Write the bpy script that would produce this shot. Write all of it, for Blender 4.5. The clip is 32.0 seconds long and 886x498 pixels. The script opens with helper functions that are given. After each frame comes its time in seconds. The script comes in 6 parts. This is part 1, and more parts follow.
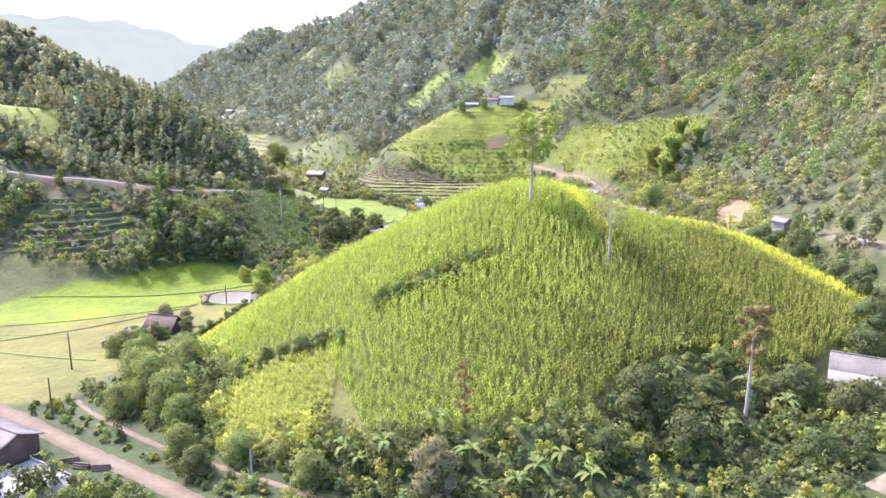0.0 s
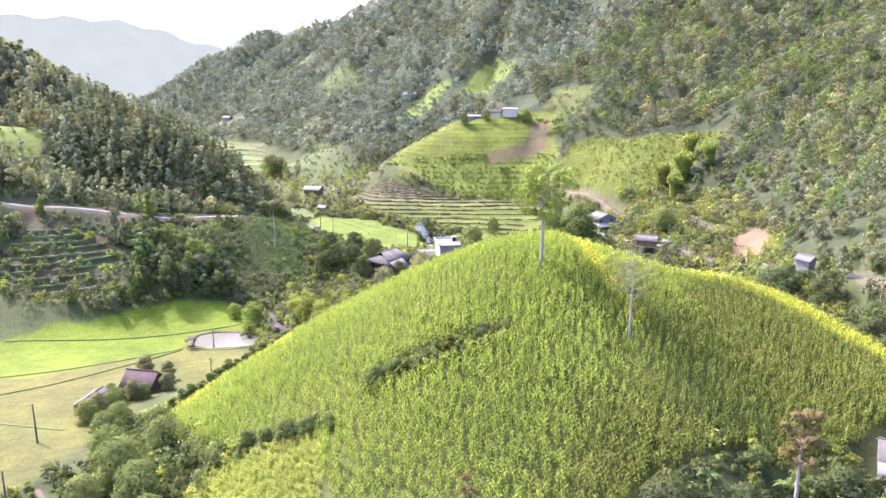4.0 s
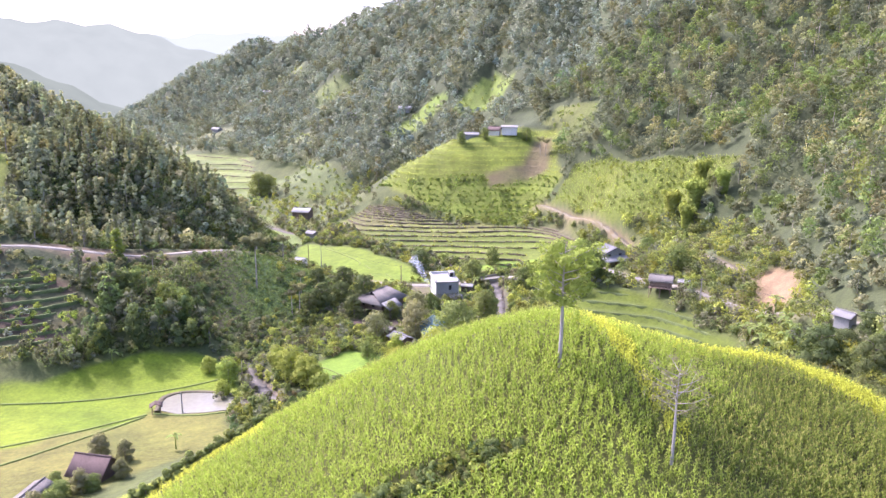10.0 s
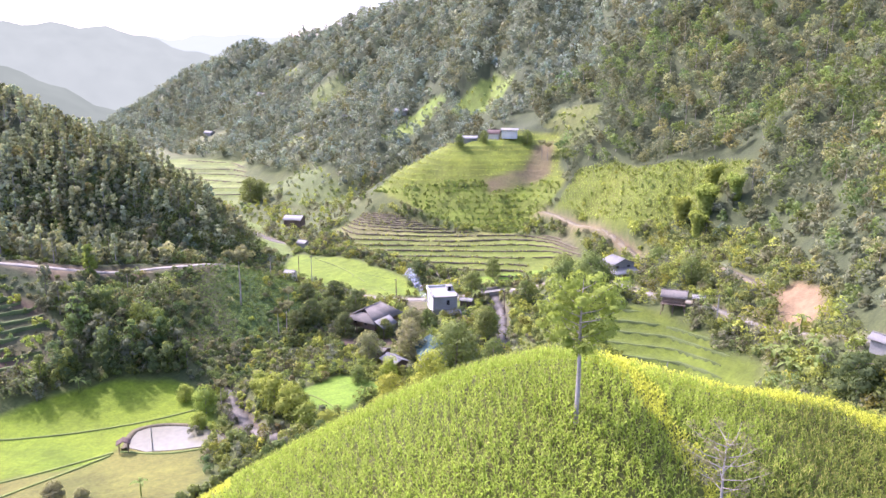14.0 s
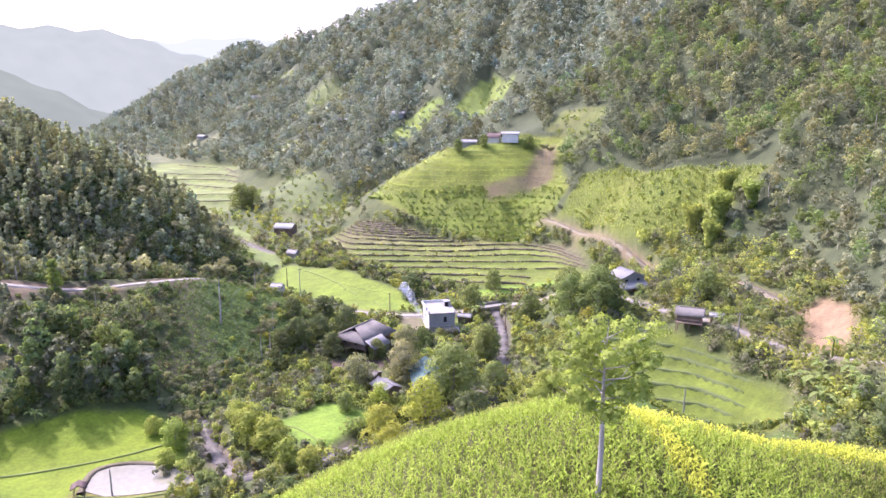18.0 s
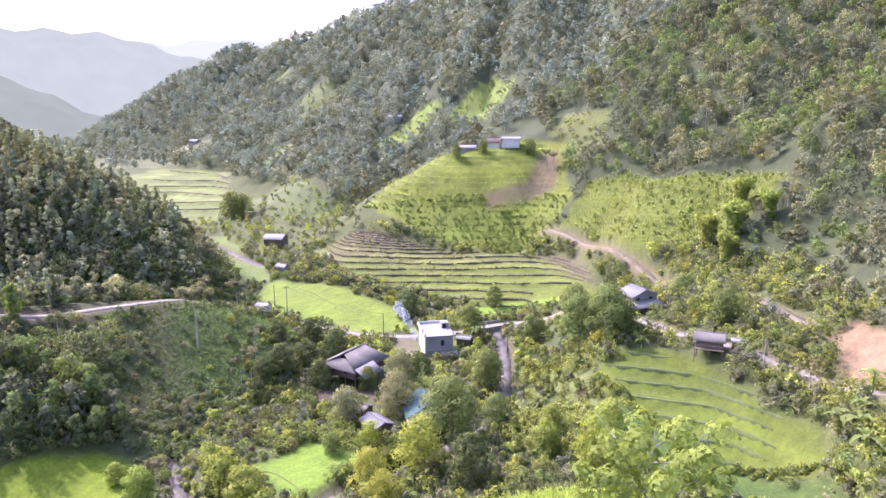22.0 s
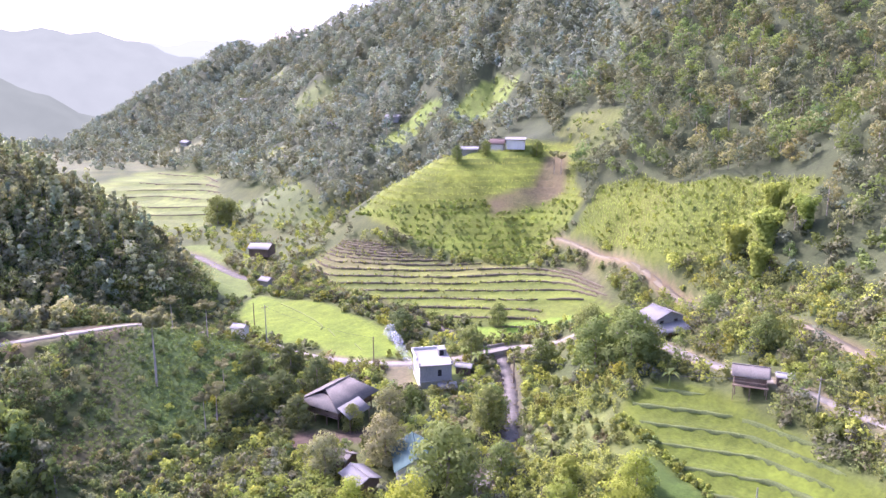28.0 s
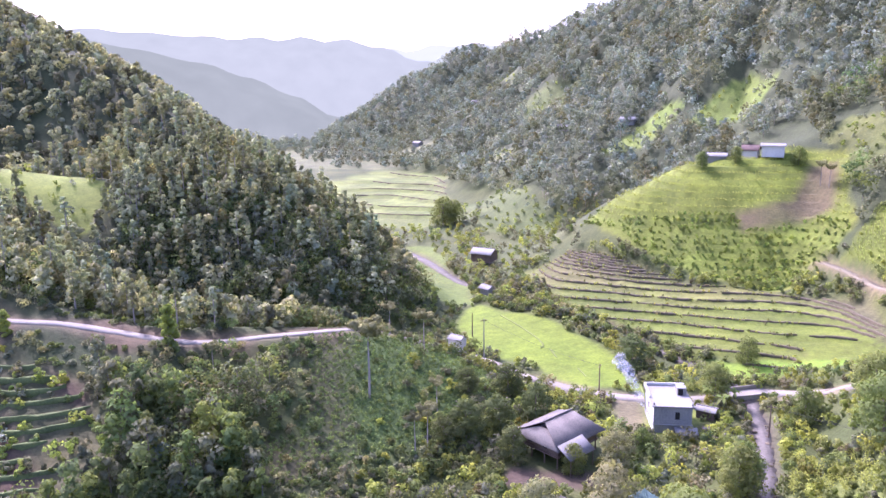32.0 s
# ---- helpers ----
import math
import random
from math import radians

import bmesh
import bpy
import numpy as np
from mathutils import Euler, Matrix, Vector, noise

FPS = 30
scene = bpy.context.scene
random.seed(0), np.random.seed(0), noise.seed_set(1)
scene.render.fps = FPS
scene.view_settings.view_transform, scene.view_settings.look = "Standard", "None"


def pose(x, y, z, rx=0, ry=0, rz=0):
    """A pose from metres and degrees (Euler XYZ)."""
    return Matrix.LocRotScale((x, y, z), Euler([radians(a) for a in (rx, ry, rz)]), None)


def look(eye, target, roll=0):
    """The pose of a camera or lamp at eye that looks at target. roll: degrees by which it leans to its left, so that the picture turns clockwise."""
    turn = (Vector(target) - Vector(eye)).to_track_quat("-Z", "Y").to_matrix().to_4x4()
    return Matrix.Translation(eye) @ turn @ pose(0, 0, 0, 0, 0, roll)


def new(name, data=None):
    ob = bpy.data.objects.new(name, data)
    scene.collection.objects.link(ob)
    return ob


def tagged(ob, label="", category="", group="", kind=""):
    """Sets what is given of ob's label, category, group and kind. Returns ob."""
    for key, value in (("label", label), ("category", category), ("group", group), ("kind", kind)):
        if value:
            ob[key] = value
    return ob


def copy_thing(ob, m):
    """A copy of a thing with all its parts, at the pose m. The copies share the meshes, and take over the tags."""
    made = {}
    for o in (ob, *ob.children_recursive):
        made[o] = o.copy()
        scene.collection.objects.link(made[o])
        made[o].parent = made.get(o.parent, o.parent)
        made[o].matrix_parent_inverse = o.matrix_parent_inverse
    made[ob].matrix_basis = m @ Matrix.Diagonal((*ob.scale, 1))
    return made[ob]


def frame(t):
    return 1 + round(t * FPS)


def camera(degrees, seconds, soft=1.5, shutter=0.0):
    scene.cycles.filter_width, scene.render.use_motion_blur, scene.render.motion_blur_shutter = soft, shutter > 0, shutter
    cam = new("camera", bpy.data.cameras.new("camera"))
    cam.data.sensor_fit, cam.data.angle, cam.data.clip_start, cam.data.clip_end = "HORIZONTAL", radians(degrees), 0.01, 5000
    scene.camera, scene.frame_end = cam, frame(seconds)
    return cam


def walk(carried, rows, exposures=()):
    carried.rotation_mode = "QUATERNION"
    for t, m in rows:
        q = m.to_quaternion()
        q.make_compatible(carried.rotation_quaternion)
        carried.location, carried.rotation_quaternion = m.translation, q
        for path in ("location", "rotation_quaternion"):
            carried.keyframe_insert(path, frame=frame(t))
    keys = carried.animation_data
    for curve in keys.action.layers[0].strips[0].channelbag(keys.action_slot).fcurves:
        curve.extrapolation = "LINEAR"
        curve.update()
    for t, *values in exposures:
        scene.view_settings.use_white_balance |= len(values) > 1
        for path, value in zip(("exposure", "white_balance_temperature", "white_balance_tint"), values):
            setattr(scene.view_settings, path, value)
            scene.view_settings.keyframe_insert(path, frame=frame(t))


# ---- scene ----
cam = camera(61.16, 32.0)
PATH = [
    (0, (-2.80, -89.18, 50.50), (-2.98, 8.08, 27.27), 0.38),
    (1, (-2.81, -86.23, 51.86), (-3.11, 10.98, 28.42), 0.33),
    (2, (-2.79, -83.19, 53.43), (-3.22, 14.00, 29.88), 0.30),
    (3, (-2.77, -80.30, 54.97), (-3.24, 16.87, 31.34), 0.24),
    (6, (-3.09, -72.12, 59.76), (-3.18, 25.12, 36.45), 0.45),
    (7, (-3.27, -69.26, 61.04), (-3.32, 28.03, 37.92), 0.51),
    (8, (-3.48, -66.25, 61.53), (-3.36, 31.04, 38.45), 0.54),
    (9, (-3.41, -63.13, 61.54), (-3.17, 34.16, 38.42), 0.54),
    (10, (-3.35, -59.91, 61.43), (-3.06, 37.39, 38.33), 0.50),
    (11, (-3.17, -56.69, 61.42), (-2.85, 40.61, 38.35), 0.50),
    (12, (-3.05, -53.51, 61.43), (-2.71, 43.81, 38.43), 0.47),
    (13, (-3.05, -50.36, 61.50), (-2.60, 46.95, 38.49), 0.40),
    (14, (-2.87, -47.25, 61.50), (-2.46, 50.08, 38.52), 0.26),
    (17, (-2.12, -37.37, 61.01), (-1.75, 60.02, 38.35), 0.18),
    (18, (-1.97, -34.05, 60.83), (-1.58, 63.36, 38.22), 0.14),
    (19, (-1.78, -30.77, 60.71), (-1.34, 66.66, 38.16), 0.15),
    (20, (-1.67, -27.42, 60.78), (-1.29, 70.00, 38.18), 0.07),
    (21, (-1.43, -23.83, 60.97), (-1.04, 73.57, 38.31), -0.04),
    (22, (-1.21, -20.33, 61.44), (-0.83, 77.10, 38.94), -0.13),
    (23, (-0.97, -16.97, 61.38), (-0.65, 80.46, 38.88), -0.17),
    (24, (-0.80, -13.72, 61.05), (-0.54, 83.72, 38.57), -0.20),
    (25, (-0.59, -10.41, 60.79), (-0.38, 87.05, 38.39), -0.18),
    (27.5, (0.03, -1.92, 60.20), (0.05, 95.53, 37.75), -0.22),
    (28, (0.01, 0.00, 60.01), (-0.00, 97.45, 37.56), -0.26),
    (28.5, (-0.16, 2.03, 59.73), (-3.85, 99.61, 38.14), -0.30),
    (29, (-0.53, 4.02, 59.47), (-14.84, 100.62, 37.91), -0.56),
    (29.5, (-0.98, 5.78, 59.30), (-22.25, 101.07, 37.69), -0.67),
    (30, (-1.52, 7.42, 59.15), (-24.78, 102.22, 37.43), -0.66),
    (30.5, (-2.18, 9.21, 59.08), (-28.08, 103.30, 37.26), -0.63),
    (31, (-2.70, 10.94, 59.02), (-29.89, 104.68, 37.26), -0.63),
    (31.5, (-3.18, 12.57, 58.99), (-31.23, 106.05, 37.21), -0.65),
    (32, (-3.69, 14.17, 58.93), (-32.39, 107.44, 37.08), -0.75),
]
walk(cam, [(t, look(eye, target, roll)) for t, eye, target, roll in PATH], exposures=[(0, 2.07, 5400, 37), (7, 1.95, 5450, 41), (14, 1.88, 5450, 43), (25, 1.85, 5350, 48), (27.5, 1.86, 5350, 49), (29, 2.04, 5300, 59), (30.5, 1.88, 5200, 56), (32, 1.87, 5200, 54)])

# ---- world, sun ----
SUN_AZ, SUN_EL = 55.0, 48.0          # degrees to the left of +y, above the horizon
sun_way = Vector((-math.sin(radians(SUN_AZ)) * math.cos(radians(SUN_EL)), math.cos(radians(SUN_AZ)) * math.cos(radians(SUN_EL)), math.sin(radians(SUN_EL))))
world = bpy.data.worlds.new("sky")
scene.world = world
world.use_nodes = True
wn = world.node_tree
sky = wn.nodes.new("ShaderNodeTexSky")
sky.sky_type, sky.sun_disc = "NISHITA", False
sky.sun_elevation, sky.sun_rotation = radians(SUN_EL), radians(-SUN_AZ)
sky.air_density, sky.dust_density, sky.ozone_density = 1.0, 4.0, 1.0
wn.nodes["Background"].inputs[1].default_value = 0.15
wn.links.new(sky.outputs[0], wn.nodes["Background"].inputs[0])
sun = new("sun", bpy.data.lights.new("sun", "SUN"))
sun.data.energy, sun.data.angle, sun.data.color = 2.3, radians(0.8), (1.0, 0.92, 0.78)
sun.matrix_world = look(sun_way * 500, (0, 0, 0))


# ---- materials ----
def noise_mat(name, colour, dark, scale=1.0, rough=0.85, bump=0.3, vary=0.0, glow=0.0, attribute="", metal=0.0, spec=0.25):
    """A two-scale noise material. vary: spread per loose piece; glow: share of light that passes a leaf; attribute: base colours kept on the mesh."""
    m = bpy.data.materials.new(name)
    m.use_nodes = True
    nt = m.node_tree
    link = nt.links.new
    b = nt.nodes["Principled BSDF"]
    b.inputs["Roughness"].default_value, b.inputs["Metallic"].default_value = rough, metal
    b.inputs["Specular IOR Level"].default_value = spec
    geo = nt.nodes.new("ShaderNodeNewGeometry")
    n1, n2 = nt.nodes.new("ShaderNodeTexNoise"), nt.nodes.new("ShaderNodeTexNoise")
    n1.inputs["Scale"].default_value, n2.inputs["Scale"].default_value = scale * 0.13, scale * 1.9
    n1.inputs["Detail"].default_value, n2.inputs["Detail"].default_value = 4, 6
    link(geo.outputs["Position"], n1.inputs["Vector"])
    link(geo.outputs["Position"], n2.inputs["Vector"])
    add = nt.nodes.new("ShaderNodeMath")
    add.operation = "ADD"
    link(n1.outputs[0], add.inputs[0])
    link(n2.outputs[0], add.inputs[1])
    span = nt.nodes.new("ShaderNodeMapRange")
    span.inputs[1].default_value, span.inputs[2].default_value = 0.72, 1.28
    link(add.outputs[0], span.inputs[0])
    mix = nt.nodes.new("ShaderNodeMix")
    mix.data_type = "RGBA"
    mix.inputs[6].default_value, mix.inputs[7].default_value = (*dark, 1), (*colour, 1)
    link(span.outputs[0], mix.inputs[0])
    out = mix.outputs[2]
    if attribute:
        at = nt.nodes.new("ShaderNodeAttribute")
        at.attribute_name = attribute
        mul = nt.nodes.new("ShaderNodeMix")
        mul.data_type, mul.blend_type = "RGBA", "MULTIPLY"
        mul.inputs[0].default_value = 1.0
        link(at.outputs["Color"], mul.inputs[6])
        link(out, mul.inputs[7])
        out = mul.outputs[2]
    if vary:
        value = nt.nodes.new("ShaderNodeMapRange")
        value.inputs[3].default_value, value.inputs[4].default_value = 1 - vary, 1 + vary
        link(geo.outputs["Random Per Island"], value.inputs[0])
        oi = nt.nodes.new("ShaderNodeObjectInfo")
        hue = nt.nodes.new("ShaderNodeMapRange")
        hue.inputs[3].default_value, hue.inputs[4].default_value = 0.485, 0.515
        link(oi.outputs["Random"], hue.inputs[0])
        hs = nt.nodes.new("ShaderNodeHueSaturation")
        link(value.outputs[0], hs.inputs["Value"])
        link(hue.outputs[0], hs.inputs["Hue"])
        link(out, hs.inputs["Color"])
        tint, one, tone = nt.nodes.new("ShaderNodeAttribute"), nt.nodes.new("ShaderNodeVectorMath"), nt.nodes.new("ShaderNodeVectorMath")
        tint.attribute_name = "tint"               # each plant's own shade, as an offset round nought
        one.operation, tone.operation = "ADD", "MULTIPLY"
        one.inputs[1].default_value = (1, 1, 1)
        link(tint.outputs["Vector"], one.inputs[0])
        link(one.outputs[0], tone.inputs[0])
        link(hs.outputs[0], tone.inputs[1])
        out = tone.outputs[0]
    link(out, b.inputs["Base Color"])
    if bump:
        bp = nt.nodes.new("ShaderNodeBump")
        bp.inputs["Strength"].default_value, bp.inputs["Distance"].default_value = bump, 0.25 / scale
        link(n2.outputs[0], bp.inputs["Height"])
        link(bp.outputs[0], b.inputs["Normal"])
    if glow:
        tr = nt.nodes.new("ShaderNodeBsdfTranslucent")
        warm = nt.nodes.new("ShaderNodeVectorMath")  # leaves let yellow-green light through
        warm.operation = "MULTIPLY"
        warm.inputs[1].default_value = (1.15, 1.2, 0.7)
        link(out, warm.inputs[0])
        link(warm.outputs[0], tr.inputs["Color"])
        ms = nt.nodes.new("ShaderNodeMixShader")
        ms.inputs[0].default_value = glow
        link(b.outputs[0], ms.inputs[1])
        link(tr.outputs[0], ms.inputs[2])
        link(ms.outputs[0], nt.nodes["Material Output"].inputs["Surface"])
    return m


def leaf_mat(name, colour, dark, vary=0.1, scale=0.5, glow=0.45):
    return noise_mat(name, colour, dark, scale, 0.8, 0, vary, glow, spec=0.05)


M_GROUND = noise_mat("ground_cover", (0.92, 0.86, 0.78), (0.52, 0.52, 0.49), 0.9, 0.9, 0.5, attribute="cover")
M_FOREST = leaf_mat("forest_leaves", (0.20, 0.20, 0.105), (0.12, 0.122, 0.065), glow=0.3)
# far foliage paled and greyed: the haze is put into its colour
M_FAR_HAZY = leaf_mat("hazed_far_leaves", (0.255, 0.28, 0.195), (0.19, 0.212, 0.15), 0.08, glow=0.3)
# pale bamboo green, lifted further to carry the haze over the left hill
M_HAZED_BAMBOO = leaf_mat("hazed_bamboo_leaves", (0.40, 0.40, 0.21), (0.29, 0.295, 0.15), glow=0.35)
M_BUSH = leaf_mat("bush_leaves", (0.222, 0.262, 0.08), (0.13, 0.158, 0.048))
M_LIME = leaf_mat("light_green_leaves", (0.325, 0.37, 0.075), (0.215, 0.25, 0.05))
M_YELLOW = leaf_mat("yellow_green_leaves", (0.380, 0.406, 0.066), (0.250, 0.274, 0.046))
M_DEEP = leaf_mat("dark_green_leaves", (0.150, 0.180, 0.066), (0.085, 0.104, 0.041))
M_GREY = leaf_mat("grey_green_leaves", (0.290, 0.283, 0.133), (0.180, 0.180, 0.087))
M_RUST = leaf_mat("rusty_leaves", (0.29, 0.235, 0.09), (0.18, 0.145, 0.06))
M_BANANA = leaf_mat("banana_leaves", (0.24, 0.30, 0.085), (0.14, 0.18, 0.05), 0.2)
M_CORN = leaf_mat("corn_leaves", (0.385, 0.44, 0.055), (0.24, 0.295, 0.038), 0.28, 0.35)
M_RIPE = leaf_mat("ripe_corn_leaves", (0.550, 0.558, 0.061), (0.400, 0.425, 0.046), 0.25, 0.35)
# greener maize, darkened in colour for the shade on the right flank
M_SHADECORN = leaf_mat("shaded_corn_leaves", (0.235, 0.30, 0.05), (0.135, 0.185, 0.033), 0.28, 0.35)
M_CROP = leaf_mat("crop_leaves", (0.255, 0.30, 0.055), (0.16, 0.195, 0.037), 0.2)
M_GRASS = leaf_mat("slope_grass", (0.170, 0.227, 0.066), (0.110, 0.156, 0.046), 0.15)
M_TASSEL = leaf_mat("maize_tassels", (0.44, 0.44, 0.12), (0.31, 0.31, 0.08), 0.2)
M_BARK = noise_mat("bark", (0.28, 0.24, 0.19), (0.15, 0.125, 0.10), 4, 0.9, 0.5)
M_PALE_BARK = noise_mat("pale_bark", (0.42, 0.37, 0.31), (0.27, 0.235, 0.195), 4, 0.85, 0.4)
M_CONCRETE = noise_mat("concrete_road", (0.26, 0.24, 0.18), (0.185, 0.17, 0.125), 1.5, 0.9, 0.2)
M_DIRT = noise_mat("dirt_road", (0.18, 0.145, 0.085), (0.12, 0.095, 0.055), 1.2, 0.95, 0.4)
M_CUT = noise_mat("cut_earth", (0.215, 0.185, 0.11), (0.15, 0.127, 0.075), 1.0, 0.95, 0.6)
M_MUD = noise_mat("stream_water", (0.18, 0.165, 0.13), (0.105, 0.097, 0.075), 1.2, 0.8, 0.5, spec=0.1)
M_POND = noise_mat("pond_water", (0.20, 0.19, 0.115), (0.15, 0.145, 0.09), 0.6, 0.25, 0.02, spec=0.35)
M_BUND = noise_mat("paddy_bund", (0.17, 0.21, 0.05), (0.115, 0.145, 0.035), 2, 0.95, 0.5)
M_SOD = noise_mat("grassy_riser", (0.12, 0.15, 0.045), (0.06, 0.08, 0.025), 2, 0.95, 0.6)
M_RISER = noise_mat("terrace_riser", (0.15, 0.125, 0.07), (0.075, 0.066, 0.038), 2, 0.95, 0.6)
M_SMOKE = bpy.data.materials.new("thin_smoke")
M_SMOKE.use_nodes = True
M_SMOKE.node_tree.nodes["Principled BSDF"].inputs["Base Color"].default_value = (0.9, 0.92, 0.95, 1)
M_SMOKE.node_tree.nodes["Principled BSDF"].inputs["Alpha"].default_value = 0.13
M_SMOKE.node_tree.nodes["Principled BSDF"].inputs["Roughness"].default_value = 1.0
M_SMOKE.node_tree.nodes["Principled BSDF"].inputs["Specular IOR Level"].default_value = 0.0
M_WALL = noise_mat("white_plaster", (0.64, 0.625, 0.55), (0.48, 0.465, 0.405), 2, 0.85, 0.1)
M_RENDER = noise_mat("grey_cement", (0.30, 0.295, 0.255), (0.20, 0.198, 0.172), 2, 0.9, 0.2)
M_WOOD = noise_mat("weathered_wood", (0.20, 0.145, 0.10), (0.105, 0.076, 0.054), 4, 0.85, 0.3)
M_TILE = noise_mat("dark_roof_sheets", (0.195, 0.178, 0.14), (0.10, 0.092, 0.074), 3, 0.85, 0.3)
M_GREYROOF = noise_mat("grey_roof_sheets", (0.20, 0.195, 0.17), (0.135, 0.132, 0.118), 3, 0.75, 0.2)
M_BLUE = noise_mat("teal_metal_roof", (0.065, 0.115, 0.095), (0.045, 0.082, 0.07), 3, 0.8, 0.1)
M_PALEROOF = noise_mat("pale_roof", (0.29, 0.282, 0.24), (0.19, 0.186, 0.16), 2, 0.8, 0.1)
M_THATCH = noise_mat("red_brown_thatch", (0.14, 0.10, 0.078), (0.08, 0.058, 0.046), 4, 0.95, 0.6)
M_DARK = noise_mat("dark_opening", (0.03, 0.028, 0.025), (0.015, 0.014, 0.013), 3, 0.9, 0)
M_CABLE = noise_mat("cable_rubber", (0.05, 0.05, 0.05), (0.03, 0.03, 0.03), 3, 0.7, 0)


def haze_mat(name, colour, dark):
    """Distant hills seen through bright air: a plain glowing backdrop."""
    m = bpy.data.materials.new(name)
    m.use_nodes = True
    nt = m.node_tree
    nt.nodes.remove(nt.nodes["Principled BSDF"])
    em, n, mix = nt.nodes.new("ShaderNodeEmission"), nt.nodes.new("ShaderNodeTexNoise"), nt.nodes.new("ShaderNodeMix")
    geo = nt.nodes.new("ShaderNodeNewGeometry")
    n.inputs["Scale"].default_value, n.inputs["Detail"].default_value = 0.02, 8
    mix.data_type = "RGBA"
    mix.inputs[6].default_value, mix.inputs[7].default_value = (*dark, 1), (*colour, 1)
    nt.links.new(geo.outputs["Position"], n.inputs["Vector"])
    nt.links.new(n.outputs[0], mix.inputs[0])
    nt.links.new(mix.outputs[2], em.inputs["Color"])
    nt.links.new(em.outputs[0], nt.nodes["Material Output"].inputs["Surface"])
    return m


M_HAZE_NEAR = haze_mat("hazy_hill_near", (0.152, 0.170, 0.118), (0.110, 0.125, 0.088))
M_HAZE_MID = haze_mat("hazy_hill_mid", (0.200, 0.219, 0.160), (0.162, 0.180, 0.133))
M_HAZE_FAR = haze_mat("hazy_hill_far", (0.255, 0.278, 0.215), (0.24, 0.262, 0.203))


# ---- terrain ----
def smooth(a, b, v):
    t = np.clip((v - a) / (b - a), 0, 1)
    return t * t * (3 - 2 * t)


def ridge(x, y, crest, slope, r):
    """Height of a rounded ridge: crest rows (x, y, height), side slope, crest radius."""
    best = np.full(np.shape(x), -1e3)
    for (x0, y0, h0), (x1, y1, h1) in zip(crest, crest[1:]):
        u = np.clip(((x - x0) * (x1 - x0) + (y - y0) * (y1 - y0)) / ((x1 - x0) ** 2 + (y1 - y0) ** 2), 0, 1)
        d = np.hypot(x - x0 - u * (x1 - x0), y - y0 - u * (y1 - y0))
        best = np.maximum(best, h0 + u * (h1 - h0) - slope * (np.sqrt(d * d + r * r) - r))
    return best


CORN_HILL = (((12.0, 22.1, 33.6), (32.3, 30.4, 26.7), (68.2, 14.6, 14.3)), 0.63, 16)
RIDGES = [  # crest, slope, radius
    (((-330, 250, 131), (-262, 235, 98), (-170, 215, 58), (-135, 200, 45), (-102, 182, 33), (-90, 168, 20)), 0.84, 9),
    (((-200, 120, 55), (-142, 156, 38), (-102, 178, 33)), 0.85, 9),
    (((-150, 116, 40), (-100, 106, 23), (-85, 110, 20), (-60, 134, 14.5), (-45, 140, 7)), 0.52, 6),
    (((-300, 900, 50), (-174, 672, 78), (-60, 620, 105), (0, 560, 118), (120, 500, 170), (260, 420, 220), (420, 500, 300)), 0.76, 25),
    (((130, -60, 55), (190, 60, 95), (240, 180, 125), (262, 300, 160), (300, 420, 210)), 0.76, 20),
    (((260, 300, 150), (150, 285, 88), (90, 300, 58), (45, 285, 40), (24, 268, 35), (4, 262, 33), (-8, 255, 27)), 0.80, 10),
    (((240, 180, 112), (120, 195, 54), (84, 210, 36), (62, 226, 25)), 0.84, 10),
    (((0, 560, 100), (-30, 420, 50), (-45, 330, 20)), 0.55, 15),
    (((-60, 620, 90), (-110, 520, 45), (-130, 440, 15)), 0.55, 15),
    (((-174, 672, 74), (-217, 667, 60), (-262, 640, 31), (-287, 606, 8)), 0.62, 14),
]


def inside(x, y, poly, soft=2.0):
    """1 inside a convex or concave outline, 0 outside, with a soft rim (metres)."""
    hit, near = np.zeros(np.shape(x), bool), np.full(np.shape(x), 1e6)
    for (x0, y0), (x1, y1) in zip(poly, poly[1:] + poly[:1]):
        cross = ((y0 > y) != (y1 > y)) & (x < (x1 - x0) * (y - y0) / (y1 - y0 + 1e-9) + x0)
        hit ^= cross
        u = np.clip(((x - x0) * (x1 - x0) + (y - y0) * (y1 - y0)) / ((x1 - x0) ** 2 + (y1 - y0) ** 2), 0, 1)
        near = np.minimum(near, np.hypot(x - x0 - u * (x1 - x0), y - y0 - u * (y1 - y0)))
    return np.clip(0.5 + np.where(hit, near, -near) / soft, 0, 1)


def wave(x, y, s):
    """Slow, uneven waves of about -1 to 1."""
    return (np.sin(x / s + 1.7 * np.sin(y / s * 0.7 + 1)) + np.sin(y / s * 1.3 + 1.3 * np.sin(x / s * 0.9 + 2)) + np.sin((x + y) / s * 2.1) * 0.5) / 2.5


FAN = [(-32, 200), (-8, 180), (18, 165), (44, 172), (42, 204), (28, 212), (2, 216), (-32, 234), (-44, 222)]
KNOLL = [(-30, 246), (-6, 224), (22, 214), (42, 230), (46, 262), (30, 275), (2, 272), (-16, 264)]
RIGHT_FIELD = [(30, 116), (38, 119), (48, 110.5), (55, 100), (58, 88), (56, 78), (40, 86), (34, 96), (30, 106)]
LOW_PADDY = [(27, 106), (30, 105), (34, 95), (40, 85), (54, 77), (55, 68), (46, 70), (36, 80), (28, 93)]
VALLEY_END = [(-240, 425), (-170, 432), (-150, 470), (-175, 510), (-230, 540), (-290, 520)]
FAR_TERRACE = [(-150, 300), (-98, 292), (-98, 330), (-124, 410), (-170, 430), (-190, 350)]
